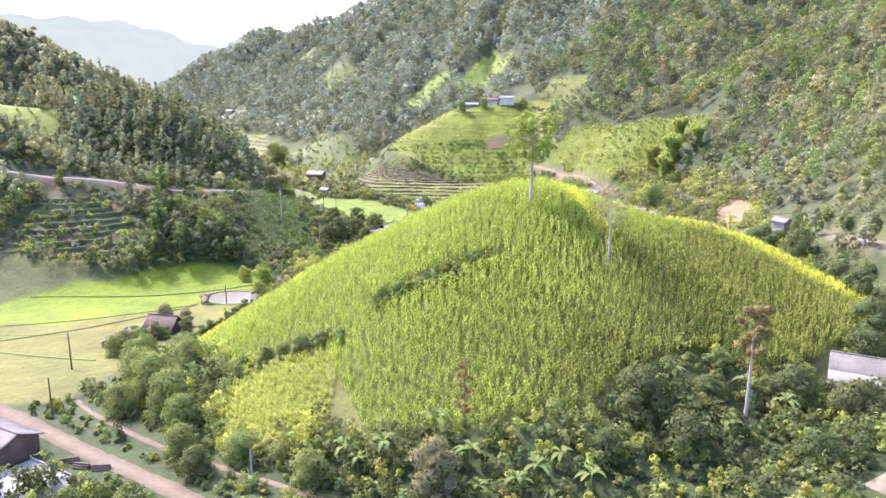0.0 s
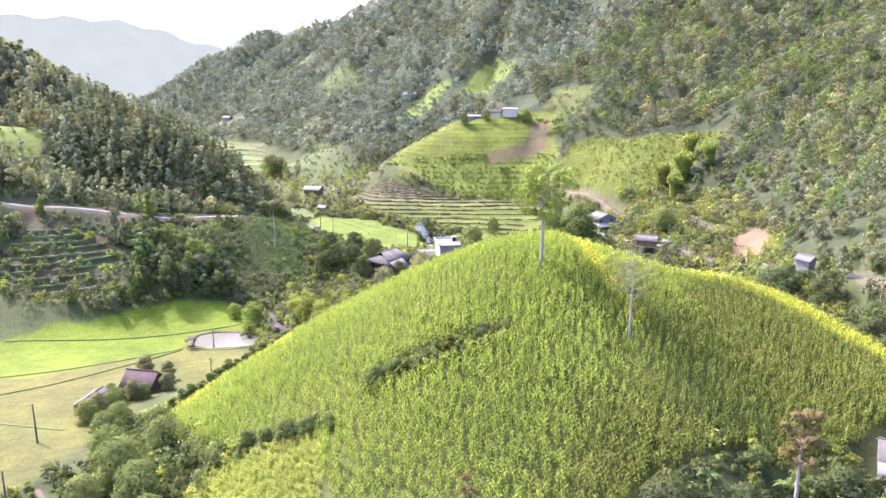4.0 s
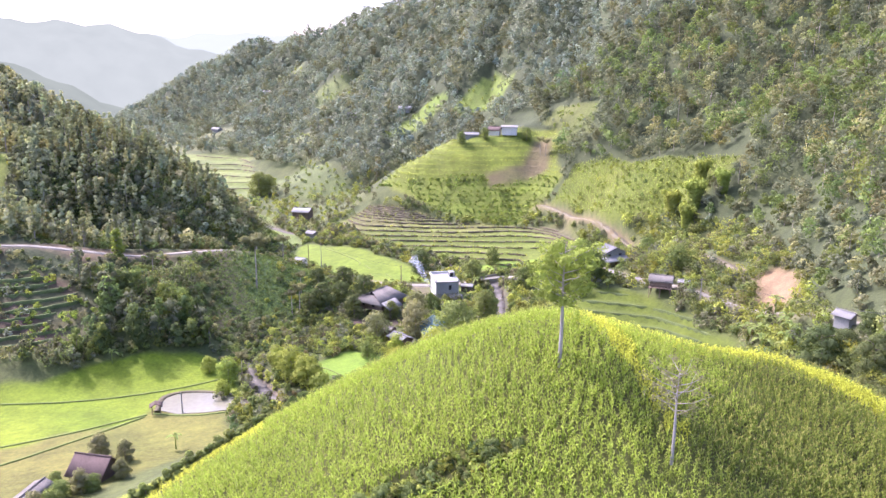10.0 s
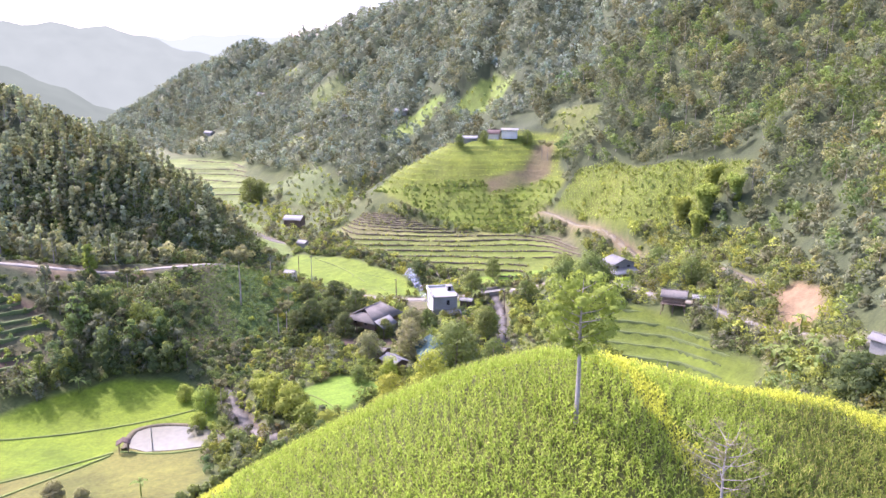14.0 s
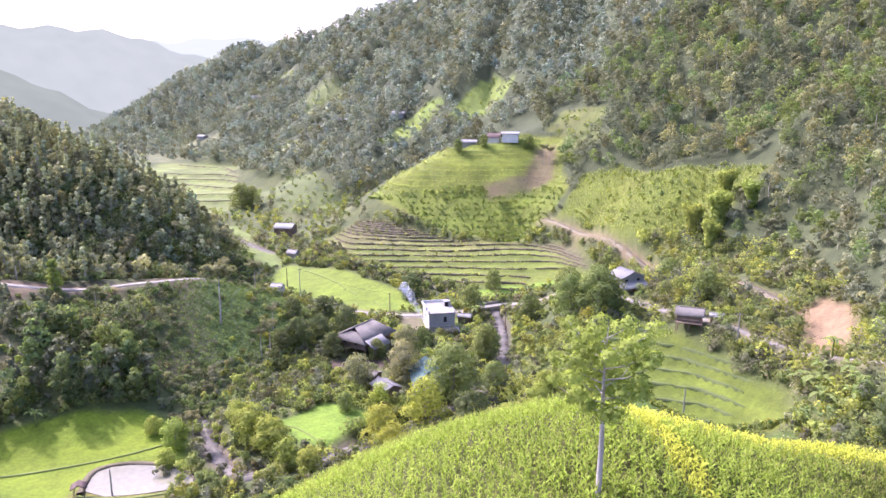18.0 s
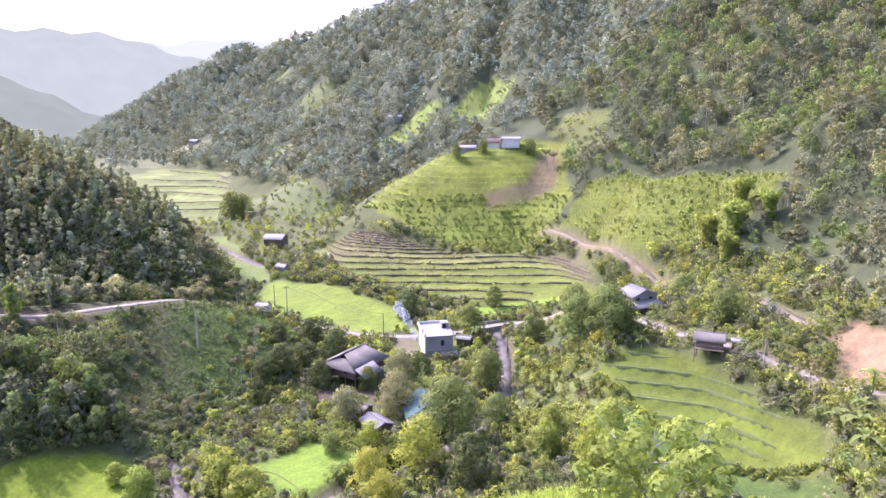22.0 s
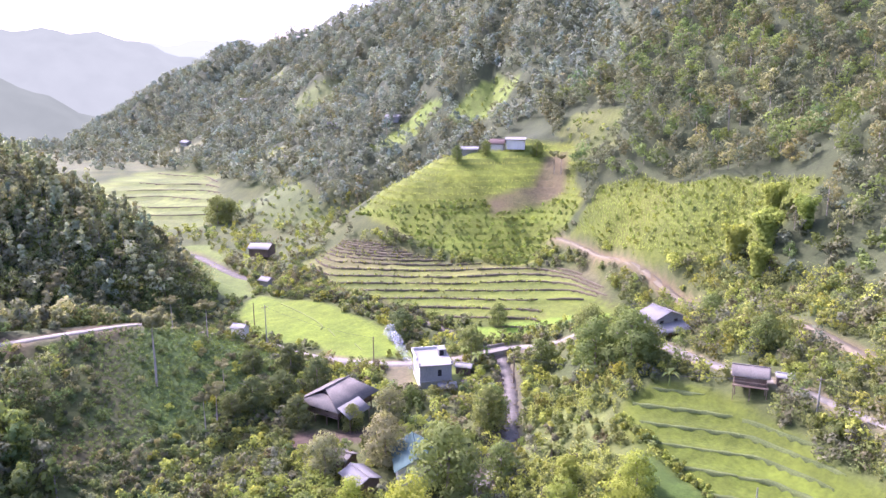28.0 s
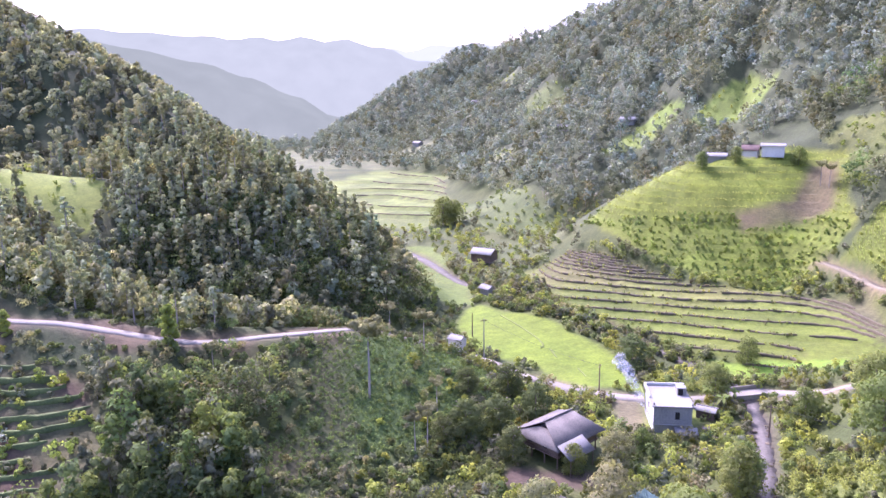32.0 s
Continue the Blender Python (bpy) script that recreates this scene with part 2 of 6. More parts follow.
LEFT_TERRACE = [(-104, 74), (-88, 74), (-78, 82), (-76, 91), (-84, 97), (-104, 96)]
UPPER_TERRACE = [(40, 276), (52, 283), (65, 267), (59, 250), (46, 256)]
TERRACES = [(FAN, 0.5, 4, 0.84), (KNOLL, 1.7, 4, 0.7), (RIGHT_FIELD, 1.1, 3, 0.76), (FAR_TERRACE, 1.1, 8, 0.84), (LEFT_TERRACE, 1.1, 4, 0.8), (UPPER_TERRACE, 1.6, 4, 0.8)]   # outline, step, soft rim, where the riser starts


def bare(x, y):
    near = 1.2 + 9 * smooth(80, -15, y) * (0.88 + 0.12 * smooth(-60, -10, x)) + 4 * smooth(5, 40, x) * smooth(15, -20, y)
    fan = 0.085 * np.clip(y - 160, 0, 80) * smooth(-62, -30, x)
    bank = (np.clip(0.25 * (0.32 * (x - 30) + 0.95 * (y - 86)), 0, 8.2) * smooth(20, 32, x) + np.clip(0.2 * (x - 46), 0, 6)) * smooth(58, 75, y) * smooth(185, 135, y)
    far = 0.012 * np.clip(y - 290, 0, 230) - 0.11 * np.clip(y - 560, 0, 700) + 5 * smooth(285, 420, y) * smooth(-60, -100, x)
    steep = np.where(y > 22.1, 22.1 + (y - 22.1) * 1.76, y)   # the far side of the corn hill falls off faster
    parts = [near + fan + bank + far, ridge(x, steep, *CORN_HILL)] + [ridge(x, y, *r) for r in RIDGES]
    k = 1.6
    top = np.maximum.reduce(parts)
    fold = np.sin((x - 0.55 * y) / 17 + 1.4 * np.sin(y / 61 + 0.7) + 0.8 * np.sin(x / 47))     # spurs and gullies down the far slopes
    fold = 5.5 * (np.abs(fold) * 2 - 1.25) * smooth(28, 60, top) * smooth(300, 370, y + 0.35 * x)
    return top + fold + k * np.log(sum(np.exp((p - top) / k) for p in parts)) + (0.9 * wave(x, y, 17) + 5.0 * wave(x + 30, y, 33) * smooth(30, 65, top)) * smooth(6, 30, top) * smooth(70, 100, y + 0.6 * np.abs(x))


def height(x, y):
    x, y = np.asarray(x, float), np.asarray(y, float)
    z = bare(x, y)
    for poly, step, soft, edge in TERRACES:
        q = (z + 0.35 * step * wave(x, y, 11)) / step
        flat = step * (np.floor(q) + smooth(edge, 1.0, q - np.floor(q)))
        z = z + (flat - z) * inside(x, y, poly, soft)
    return z


def axis(spans):
    out = [spans[0][0]]
    for lo, hi, step in spans:
        n = max(1, int(round((hi - lo) / step)))
        out += list(lo + (hi - lo) * np.arange(1, n + 1) / n)
    return np.array(out)


# ---- land: outlines and lines in the plan ----
CORN = [(-42, 18), (-36, 9), (-29, 1), (-17.5, -2), (-15, -9), (-11, -17.5), (-1, -19), (12, -18.5), (16, -14), (27, -9), (34, -7), (46, 2), (60, 14), (62, 24), (40, 40), (14, 42), (-6, 42), (-14, 40), (-26, 36.8), (-38, 32.6), (-47.5, 25), (-45, 19)]
BEANS = [(-29, -1), (-32, -6), (-27, -15), (-17, -16), (-13.5, -12), (-16.5, -3)]
PADDY = [(-50, 195), (-40, 188), (-20, 178), (-10, 164), (-8, 150), (-24, 151), (-31, 160), (-40, 164), (-48, 172), (-54, 184)]
PADDY_UP = [(-52, 196), (-60, 190), (-84, 226), (-100, 262), (-84, 262), (-66, 232)]
PADDY_GREEN = [(-104, 40), (-92, 62), (-78, 70), (-64, 83), (-50, 87), (-44, 79), (-41, 71), (-54, 70), (-58, 58), (-76, 44)]
PADDY_PALE = [(-104, 40), (-76, 44), (-58, 58), (-54, 68), (-41, 68), (-37, 54), (-44, 40), (-50, 30), (-50, 18), (-52, 2), (-66, -4), (-104, 0)]
PADDY_SMALL = [(-34, 84), (-24, 95), (-13, 92), (-20, 80)]
PADDY_END = [(30, 168), (44, 166), (47, 176), (24, 172), (0, 168), (2, 163)]
SPUR = [(40, 222), (49, 236), (62, 232), (72, 208), (86, 196), (92, 180), (76, 176), (60, 184), (52, 196)]
SHELF = [(-152, 138), (-126, 146), (-128, 160), (-152, 158)]
BROWN = [(16, 236), (40, 243), (44, 262), (36, 264), (30, 248), (14, 242)]
MEADOW = [(14, 128), (26, 122), (30, 104), (22, 96), (12, 108)]
GARDEN = [(-12, 136), (-6, 132), (0, 134), (4, 146), (-12, 146)]
YARD = [(-26, 112), (-10, 112), (-12, 118), (-26, 118)]
CLEAR_A = [(-150, 585), (-118, 575), (-112, 558), (-140, 566)]
CLEAR_B = [(-92, 490), (-60, 478), (-64, 458), (-88, 458)]
CLEAR_C = [(4, 345), (26, 366), (34, 344), (26, 330), (10, 338)]
CLEAR_D = [(-34, 352), (-10, 366), (0, 354), (-18, 344)]
CLEAR_F = [(-100, 338), (-74, 344), (-52, 300), (-44, 282), (-70, 288)]
CLEAR_H = [(-118, 432), (-84, 396), (-80, 380), (-100, 395)]
FIELDS = [FAN, KNOLL, RIGHT_FIELD, FAR_TERRACE, LEFT_TERRACE, UPPER_TERRACE, CORN, BEANS, PADDY, PADDY_UP, PADDY_GREEN, PADDY_PALE, PADDY_SMALL, PADDY_END,
          SPUR, SHELF, BROWN, GARDEN, YARD, LOW_PADDY, VALLEY_END, CLEAR_A, CLEAR_B, CLEAR_C, CLEAR_D, CLEAR_F, CLEAR_H]
HILL_ROAD = [(-125, 99), (-104, 101.5), (-93, 105.6), (-86.5, 107.5), (-77, 111.3), (-68, 122), (-60, 134), (-55, 147), (-48, 157), (-37, 156), (-27, 151)]
MAIN_ROAD = [(-27, 151), (-14.7, 148), (-4, 148.5), (4, 151), (14.6, 157), (25, 155), (36, 148), (43, 135), (50, 121), (57, 110), (64, 97), (68, 84), (70.5, 72), (73, 55), (76, 36), (72, 10)]
TRACK = [(35, 224), (42, 210), (50, 193), (57, 175), (64, 155), (68, 138), (70, 118)]
NEAR_ROAD = [(-78, 8), (-58, -3), (-44, -13), (-33.6, -20), (-27.7, -24), (-14, -34), (4, -44)]
NEAR_PATH = [(-50, 0), (-45, -5), (-32.7, -14.7), (-16, -24.3), (-6, -30)]
RIGHT_PATH = [(36, -29), (44, -24), (58, -16)]
GRASSY = [(-62, 128), (-52, 140), (-44, 150), (-33, 146), (-31, 134), (-37, 120), (-46, 106), (-53, 103), (-55, 114)]
SOIL = [(-60, 131), (-58, 124), (-54, 116), (-51, 108), (-54, 99)]
STREAM = [(-160, 330), (-119, 280), (-85, 250), (-62, 222), (-36, 200), (-8, 177), (10, 162), (13, 145), (12.6, 131), (10.9, 116), (6.4, 103), (-6, 88), (-24, 74), (-33, 70), (-40, 80), (-44, 90)]


def curve_points(line, step=1.0):
    """Points along a line of plan points, rounded at the bends."""
    p = np.array([line[0]] + list(line) + [line[-1]], float)
    out = []
    for a, b, c, d in zip(p, p[1:], p[2:], p[3:]):
        n = max(2, int(np.hypot(*(c - b)) / step))
        t = (np.arange(n) / n)[:, None]
        out.append(0.5 * (2 * b + (c - a) * t + (2 * a - 5 * b + 4 * c - d) * t**2 + (3 * b - a - 3 * c + d) * t**3))
    return np.concatenate(out + [p[-1:]])


def off_line(x, y, line):
    near = np.full(np.shape(x), 1e6)
    for (x0, y0), (x1, y1) in zip(line, line[1:]):
        u = np.clip(((x - x0) * (x1 - x0) + (y - y0) * (y1 - y0)) / ((x1 - x0) ** 2 + (y1 - y0) ** 2), 0, 1)
        near = np.minimum(near, np.hypot(x - x0 - u * (x1 - x0), y - y0 - u * (y1 - y0)))
    return near


BENCHES = []
for line, half in ((HILL_ROAD, 1.7), (MAIN_ROAD, 2.0), (TRACK, 1.5), (NEAR_ROAD, 1.8), (NEAR_PATH, 0.6), (RIGHT_PATH, 1.3)):
    p = curve_points(line, 1.0)
    z = np.convolve(np.pad(height(*p.T), 4, "edge"), np.ones(9) / 9, "valid")
    BENCHES.append((p, z, half))


def level(x, y):
    """The finished ground: the terrain with road benches and the stream bed cut in."""
    x, y = np.asarray(x, float), np.asarray(y, float)
    z = height(x, y)
    z = z - 1.1 * smooth(3.6, 1.6, off_line(x, y, STREAM)) * smooth(-30, 40, y)
    shape, z, fx, fy = z.shape, z.ravel().copy(), x.ravel(), y.ravel()
    for p, pz, half in BENCHES:
        k = np.nonzero((fx > p[:, 0].min() - 6) & (fx < p[:, 0].max() + 6) & (fy > p[:, 1].min() - 6) & (fy < p[:, 1].max() + 6))[0]
        for c in np.array_split(k, max(1, len(k) // 4000)):
            d = np.hypot(fx[c, None] - p[:, 0], fy[c, None] - p[:, 1])
            n = d.argmin(1)
            w = smooth(half + 2.4, half + 0.5, d[np.arange(len(c)), n])
            z[c] += (pz[n] - z[c]) * w
    return z.reshape(shape)


# ---- ground ----
GX = axis([(-3000, -1200, 150), (-1200, -400, 20), (-400, -140, 5), (-140, 110, 1.2), (110, 300, 4), (300, 900, 20), (900, 3000, 150)])
GY = axis([(-1500, -300, 100), (-300, -90, 10), (-90, -40, 2.5), (-40, 290, 1.2), (290, 460, 2.5), (460, 1100, 10), (1100, 4000, 150)])
rng = np.random.default_rng(3)


def mesh_of(name, V, F, mats, index=None, smooth_faces=False, normals=None, tint=None):
    me = bpy.data.meshes.new(name)
    V, F = np.asarray(V, np.float32).reshape(-1, 3), np.asarray(F, np.int32)
    me.vertices.add(len(V))
    me.vertices.foreach_set("co", V.ravel())
    k = F.shape[1]
    me.loops.add(F.size)
    me.loops.foreach_set("vertex_index", F.ravel())
    me.polygons.add(len(F))
    me.polygons.foreach_set("loop_start", np.arange(0, F.size, k, dtype=np.int32))
    if index is not None:
        me.polygons.foreach_set("material_index", np.asarray(index, np.int32))
    if smooth_faces:
        me.polygons.foreach_set("use_smooth", np.ones(len(F), bool))
    for m in mats:
        me.materials.append(m)
    me.update(calc_edges=True)
    if tint is not None:
        me.attributes.new("tint", "FLOAT_VECTOR", "POINT").data.foreach_set("vector", tint.astype(np.float32).ravel())
    if normals is not None:                # crowns shade as soft masses
        me.polygons.foreach_set("use_smooth", np.ones(len(F), bool))
        me.normals_split_custom_set_from_vertices(normals.astype(np.float32))
    return me


def grid_faces(ny, nx):
    i = np.arange(nx * ny).reshape(ny, nx)
    return np.stack([i[:-1, :-1], i[:-1, 1:], i[1:, 1:], i[1:, :-1]], -1).reshape(-1, 4)


X, Y = np.meshgrid(GX, GY)
Z = level(X, Y)
gy_, gx_ = np.gradient(Z, GY, GX)
tilt = np.hypot(gx_, gy_)
cover = np.empty(X.shape + (4,), np.float32)
cover[..., 3] = 1


def patch(poly, soft):
    """A field's outline with uneven edges."""
    return inside(X + 2.2 * wave(Y, X, 5), Y + 2.2 * wave(X, Y, 4), poly, soft)


def lay(colour, weight):
    cover[..., :3] += (np.array(colour) - cover[..., :3]) * np.clip(weight, 0, 1)[..., None]


blotch = 0.5 + 0.5 * wave(X, Y, 7)
fine = rng.uniform(0, 1, X.shape)
cover[..., :3] = (0.085, 0.115, 0.032)
lay((0.14, 0.155, 0.045), blotch * 0.6)
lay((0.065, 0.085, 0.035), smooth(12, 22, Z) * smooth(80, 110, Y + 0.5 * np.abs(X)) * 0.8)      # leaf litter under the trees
lay((0.09, 0.15, 0.035), 0.9 * inside(X, Y, GRASSY, 5))
lay((0.13, 0.095, 0.06), 0.45 * smooth(5.5, 0.5, off_line(X, Y, SOIL) + 1.6 * wave(X, Y, 3) + 1.2 * wave(Y, X, 1.3)))   # bare red soil on the slip
lay((0.06, 0.085, 0.026), 0.85 * inside(X, Y, [(-62, 0), (-46, 4), (-34, -10), (-10, -20), (14, -20), (30, -10), (48, 0), (62, 14), (66, 40), (78, 40), (84, -20), (60, -48), (-10, -56), (-60, -30)], 4))   # darker green ground under the scrub round the hill foot
for poly, colour in ((FAN, (0.14, 0.18, 0.024)), (KNOLL, (0.17, 0.215, 0.026)), (RIGHT_FIELD, (0.115, 0.155, 0.016)), (LOW_PADDY, (0.075, 0.135, 0.02)), (VALLEY_END, (0.14, 0.17, 0.06)), (FAR_TERRACE, (0.165, 0.205, 0.05)),
                     (LEFT_TERRACE, (0.115, 0.125, 0.05)), (UPPER_TERRACE, (0.13, 0.165, 0.04)), (CORN, (0.135, 0.155, 0.035)), (BEANS, (0.21, 0.26, 0.03)),
                     (PADDY, (0.165, 0.25, 0.022)), (PADDY_UP, (0.15, 0.22, 0.04)), (PADDY_GREEN, (0.165, 0.25, 0.011)), (PADDY_PALE, (0.165, 0.18, 0.035)),
                     (PADDY_SMALL, (0.17, 0.30, 0.025)), (PADDY_END, (0.20, 0.33, 0.03)), (SPUR, (0.14, 0.185, 0.024)), (SHELF, (0.24, 0.31, 0.05)),
                     (MEADOW, (0.15, 0.20, 0.045)), (GARDEN, (0.20, 0.28, 0.05)), (YARD, (0.11, 0.09, 0.055)), (CLEAR_A, (0.15, 0.19, 0.06)), (CLEAR_B, (0.16, 0.21, 0.06)),
                     (CLEAR_C, (0.17, 0.25, 0.04)), (CLEAR_D, (0.17, 0.25, 0.04)), (CLEAR_F, (0.12, 0.165, 0.045)), (CLEAR_H, (0.16, 0.20, 0.07))):
    w = patch(poly, 1.5)
    lay(colour, w)
    lay(np.array(colour) * (1.25, 1.05, 1.3), w * blotch * 0.5)
FAN_DRY = smooth(190, 228, Y) * inside(X, Y, FAN, 3)
lay((0.22, 0.18, 0.095), FAN_DRY * (0.25 + 0.5 * blotch))                                              # dry stubble on the upper steps
for poly, limit in ((FAN, 0.30), (KNOLL, 1.1), (RIGHT_FIELD, 0.95), (FAR_TERRACE, 0.30), (LEFT_TERRACE, 1.8), (UPPER_TERRACE, 2.5)):
    lay((0.115, 0.105, 0.055), smooth(limit * 0.75, limit * 1.25, tilt) * inside(X, Y, poly, 2) * 0.9)   # risers of earth and weeds
for poly, step in ((FAN, 0.5), (KNOLL, 1.7), (RIGHT_FIELD, 1.1), (FAR_TERRACE, 1.1)):          # each step grows a little differently
    q = np.floor((bare(X, Y) + 0.35 * step * wave(X, Y, 11)) / step) * 3.7 + np.floor(X / 17 + 0.6 * wave(X, Y, 20))
    r = np.modf(np.abs(np.sin(q * 12.9898)) * 437.58)[0]
    w = inside(X, Y, poly, 2)
    cover[..., :3] *= 1 + w[..., None] * (np.array((1.12, 1.22, 1.1)) * (0.72 + 0.4 * r[..., None]) - 1) * 0.8
lay((0.16, 0.105, 0.07), 0.85 * inside(X, Y, LEFT_TERRACE, 3) * smooth(0.0, 0.7, wave(X * 1.4, Y * 2.2, 7)))   # bare red steps
lay((0.17, 0.14, 0.095), inside(X, Y, [(-13, 147), (-6.5, 147.5), (-5.5, 139), (-6.5, 134), (-10, 133)], 2) * 0.8)    # trodden earth by the concrete house
lay((0.14, 0.105, 0.065), inside(X, Y, BROWN, 3) * (0.6 + 0.4 * blotch))
lay((0.27, 0.20, 0.12), smooth(3.2, 1.6, off_line(X, Y, TRACK)) * (0.3 + 0.5 * blotch))
lay((0.19, 0.125, 0.08), smooth(5.0, 1.5, off_line(X, Y, HILL_ROAD[1:8]) + 2.2 * wave(X, Y, 4)) * 0.6)
lay((0.25, 0.18, 0.095), inside(X, Y, [(66, 96), (71, 90), (78, 104), (77, 114), (70, 110)], 3))         # the landslip cut by the road
lay((0.26, 0.23, 0.14), smooth(3.2, 1.6, off_line(X, Y, MAIN_ROAD)) * (0.5 + 0.4 * blotch))
lay((0.16, 0.13, 0.10), smooth(3.0, 1.4, off_line(X, Y, STREAM)) * smooth(-30, 40, Y) * (0.6 + 0.4 * blotch))
lay((0.25, 0.31, 0.03), inside(X, Y, [(-45, 20), (-43, 22.5), (-34, 29), (-22, 33), (-10, 37), (-8, 41), (-26, 37.5), (-38, 33), (-48, 25)], 1.5) * 0.9)      # lime strip past the hedge
cover[..., :3] *= (0.82 + 0.3 * fine)[..., None]
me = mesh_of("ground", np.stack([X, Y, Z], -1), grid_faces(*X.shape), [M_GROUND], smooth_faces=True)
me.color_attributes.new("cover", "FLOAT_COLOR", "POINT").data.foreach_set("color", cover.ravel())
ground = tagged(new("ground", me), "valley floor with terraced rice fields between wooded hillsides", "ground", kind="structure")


def ribbon(name, line, width, mat, lift, label, category, kind="structure", thick=0.12, step=1.0, ragged=0.0):
    """A strip with thickness that lies on the ground along a line."""
    p = curve_points(line, step)
    d = np.gradient(p, axis=0)
    d /= np.linalg.norm(d, axis=1, keepdims=True) + 1e-9
    side = np.stack([-d[:, 1], d[:, 0]], 1)
    w = width / 2 * (1 + ragged * rng.uniform(-1, 1, (len(p), 1)))
    a, b = p + side * w, p - side * w
    z = level(*p.T)
    z = np.convolve(np.pad(z, 3, "edge"), np.ones(7) / 7, "valid") + lift
    ring = np.stack([np.c_[a, z], np.c_[b, z], np.c_[b, z - thick - 0.4], np.c_[a, z - thick - 0.4]], 1)
    n = len(p)
    i = np.arange(n * 4).reshape(n, 4)
    F = np.concatenate([np.stack([i[:-1, k], i[1:, k], i[1:, (k + 1) % 4], i[:-1, (k + 1) % 4]], -1) for k in range(4)])
    return tagged(new(name, mesh_of(name, ring, F, [mat])), label, category, kind=kind)


ribbon("hill_road", HILL_ROAD, 2.0, M_CONCRETE, 0.13, "pale concrete lane cut along the hillside", "road", ragged=0.06)
ribbon("hillside_road", MAIN_ROAD[8:], 2.2, M_CONCRETE, 0.05, "narrow concrete road half hidden by bushes", "road", ragged=0.1)
ribbon("road", MAIN_ROAD[:9], 2.9, M_CONCRETE, 0.05, "pale concrete village road past the houses", "road", ragged=0.05)
ribbon("dirt_track", TRACK, 2.6, M_CUT, 0.05, "reddish dirt track below the spur field", "track", ragged=0.12)
ribbon("dirt_road", NEAR_ROAD, 2.2, M_DIRT, 0.05, "rutted brown dirt road beside the paddies", "road", ragged=0.12)
ribbon("footpath", NEAR_PATH, 0.8, M_DIRT, 0.05, "narrow trodden footpath above the dirt road", "path", ragged=0.2)
ribbon("dirt_path", RIGHT_PATH, 2.4, M_CUT, 0.05, "reddish dirt path at the foot of the hill", "path", ragged=0.12)
ribbon("stream", STREAM[1:14], 2.6, M_MUD, 0.12, "shallow grey-brown stream between bushy banks", "stream", ragged=0.25, thick=0.6)
ribbon("side_stream", STREAM[13:], 2.2, M_MUD, 0.12, "narrow muddy brook running between bushes", "stream", ragged=0.35, thick=0.6)


def pool(name, poly, z, mat, label, category):
    bm = bmesh.new()
    top = [bm.verts.new((x, y, z)) for x, y in poly]
    low = [bm.verts.new((x, y, z - 0.6)) for x, y in poly]
    bm.faces.new(top)
    for k in range(len(poly)):
        bm.faces.new((top[k], low[k], low[k - 1], top[k - 1]))
    bmesh.ops.recalc_face_normals(bm, faces=bm.faces)
    me = bpy.data.meshes.new(name)
    bm.to_mesh(me)
    bm.free()
    me.materials.append(mat)
    return tagged(new(name, me), label, category, kind="structure")


POND_Z = 1.95
pool("pond", [tuple(q) for q in curve_points([(-53.5, 64), (-54, 69.5), (-50, 71.5), (-43, 70.5), (-38.5, 66.5), (-44, 63.6), (-50, 62.6)], 1.5)], POND_Z, M_POND, "shallow muddy fish pond with earth banks", "pond")
for k, (line, w) in enumerate((([(-53.6, 63), (-54.6, 69.5), (-50.5, 72.3), (-43, 71.3), (-38, 67.2)], 1.1), ([(-100, 36), (-78, 44), (-66, 52), (-55, 62)], 0.5), ([(-54, 62.5), (-46, 62), (-36, 66)], 0.5),
                              ([(-55, 61), (-62, 50), (-70, 38), (-84, 24)], 0.45), ([(-92, 30), (-72, 22), (-56, 18)], 0.45), ([(-90, 62), (-72, 66), (-56, 73), (-46, 80)], 0.4),
                              ([(-34, 84), (-28, 86), (-21, 79.5)], 0.4), ([(-6, 147), (-10, 164), (-20, 178)], 0.5), ([(-42, 186), (-30, 172), (-29, 168)], 0.5), ([(-27, 168), (-25, 164)], 0.45), ([(-20, 160), (-18, 156)], 0.4),
                              ([(-4, 132), (0, 126), (-2, 120)], 0.5))):
    ribbon("paddy_bund", line, w * 0.75, M_BUND if k else M_RISER, 0.16 if k else 0.5, "low grassy earth bank between rice paddies", "bund", thick=0.3, ragged=0.2)

# ---- distant hills behind the haze ----
def far_hills(name, radius, profile, mat, label):
    az = np.radians(np.linspace(-75, 110, 220))
    deg = np.degrees(az)
    up = np.interp(deg, [p[0] for p in profile], [p[1] for p in profile]) + 0.12 * np.sin(deg * 1.9) + 0.07 * np.sin(deg * 5.3 + 1)
    rows = []
    for f, r in ((0.0, 1.0), (0.35, 1.02), (0.75, 1.06), (1.0, 1.12), (0.2, 1.3)):
        h = 60 + np.tan(np.radians(up)) * radius * 1.12
        rows.append(np.stack([-np.sin(az) * radius * r, np.cos(az) * radius * r, -30 + (h + 30) * f + 0 * az], -1))
    V = np.stack(rows)
    return tagged(new(name, mesh_of(name, V, grid_faces(*V.shape[:2]), [mat], smooth_faces=True)), label, "hills", kind="structure")


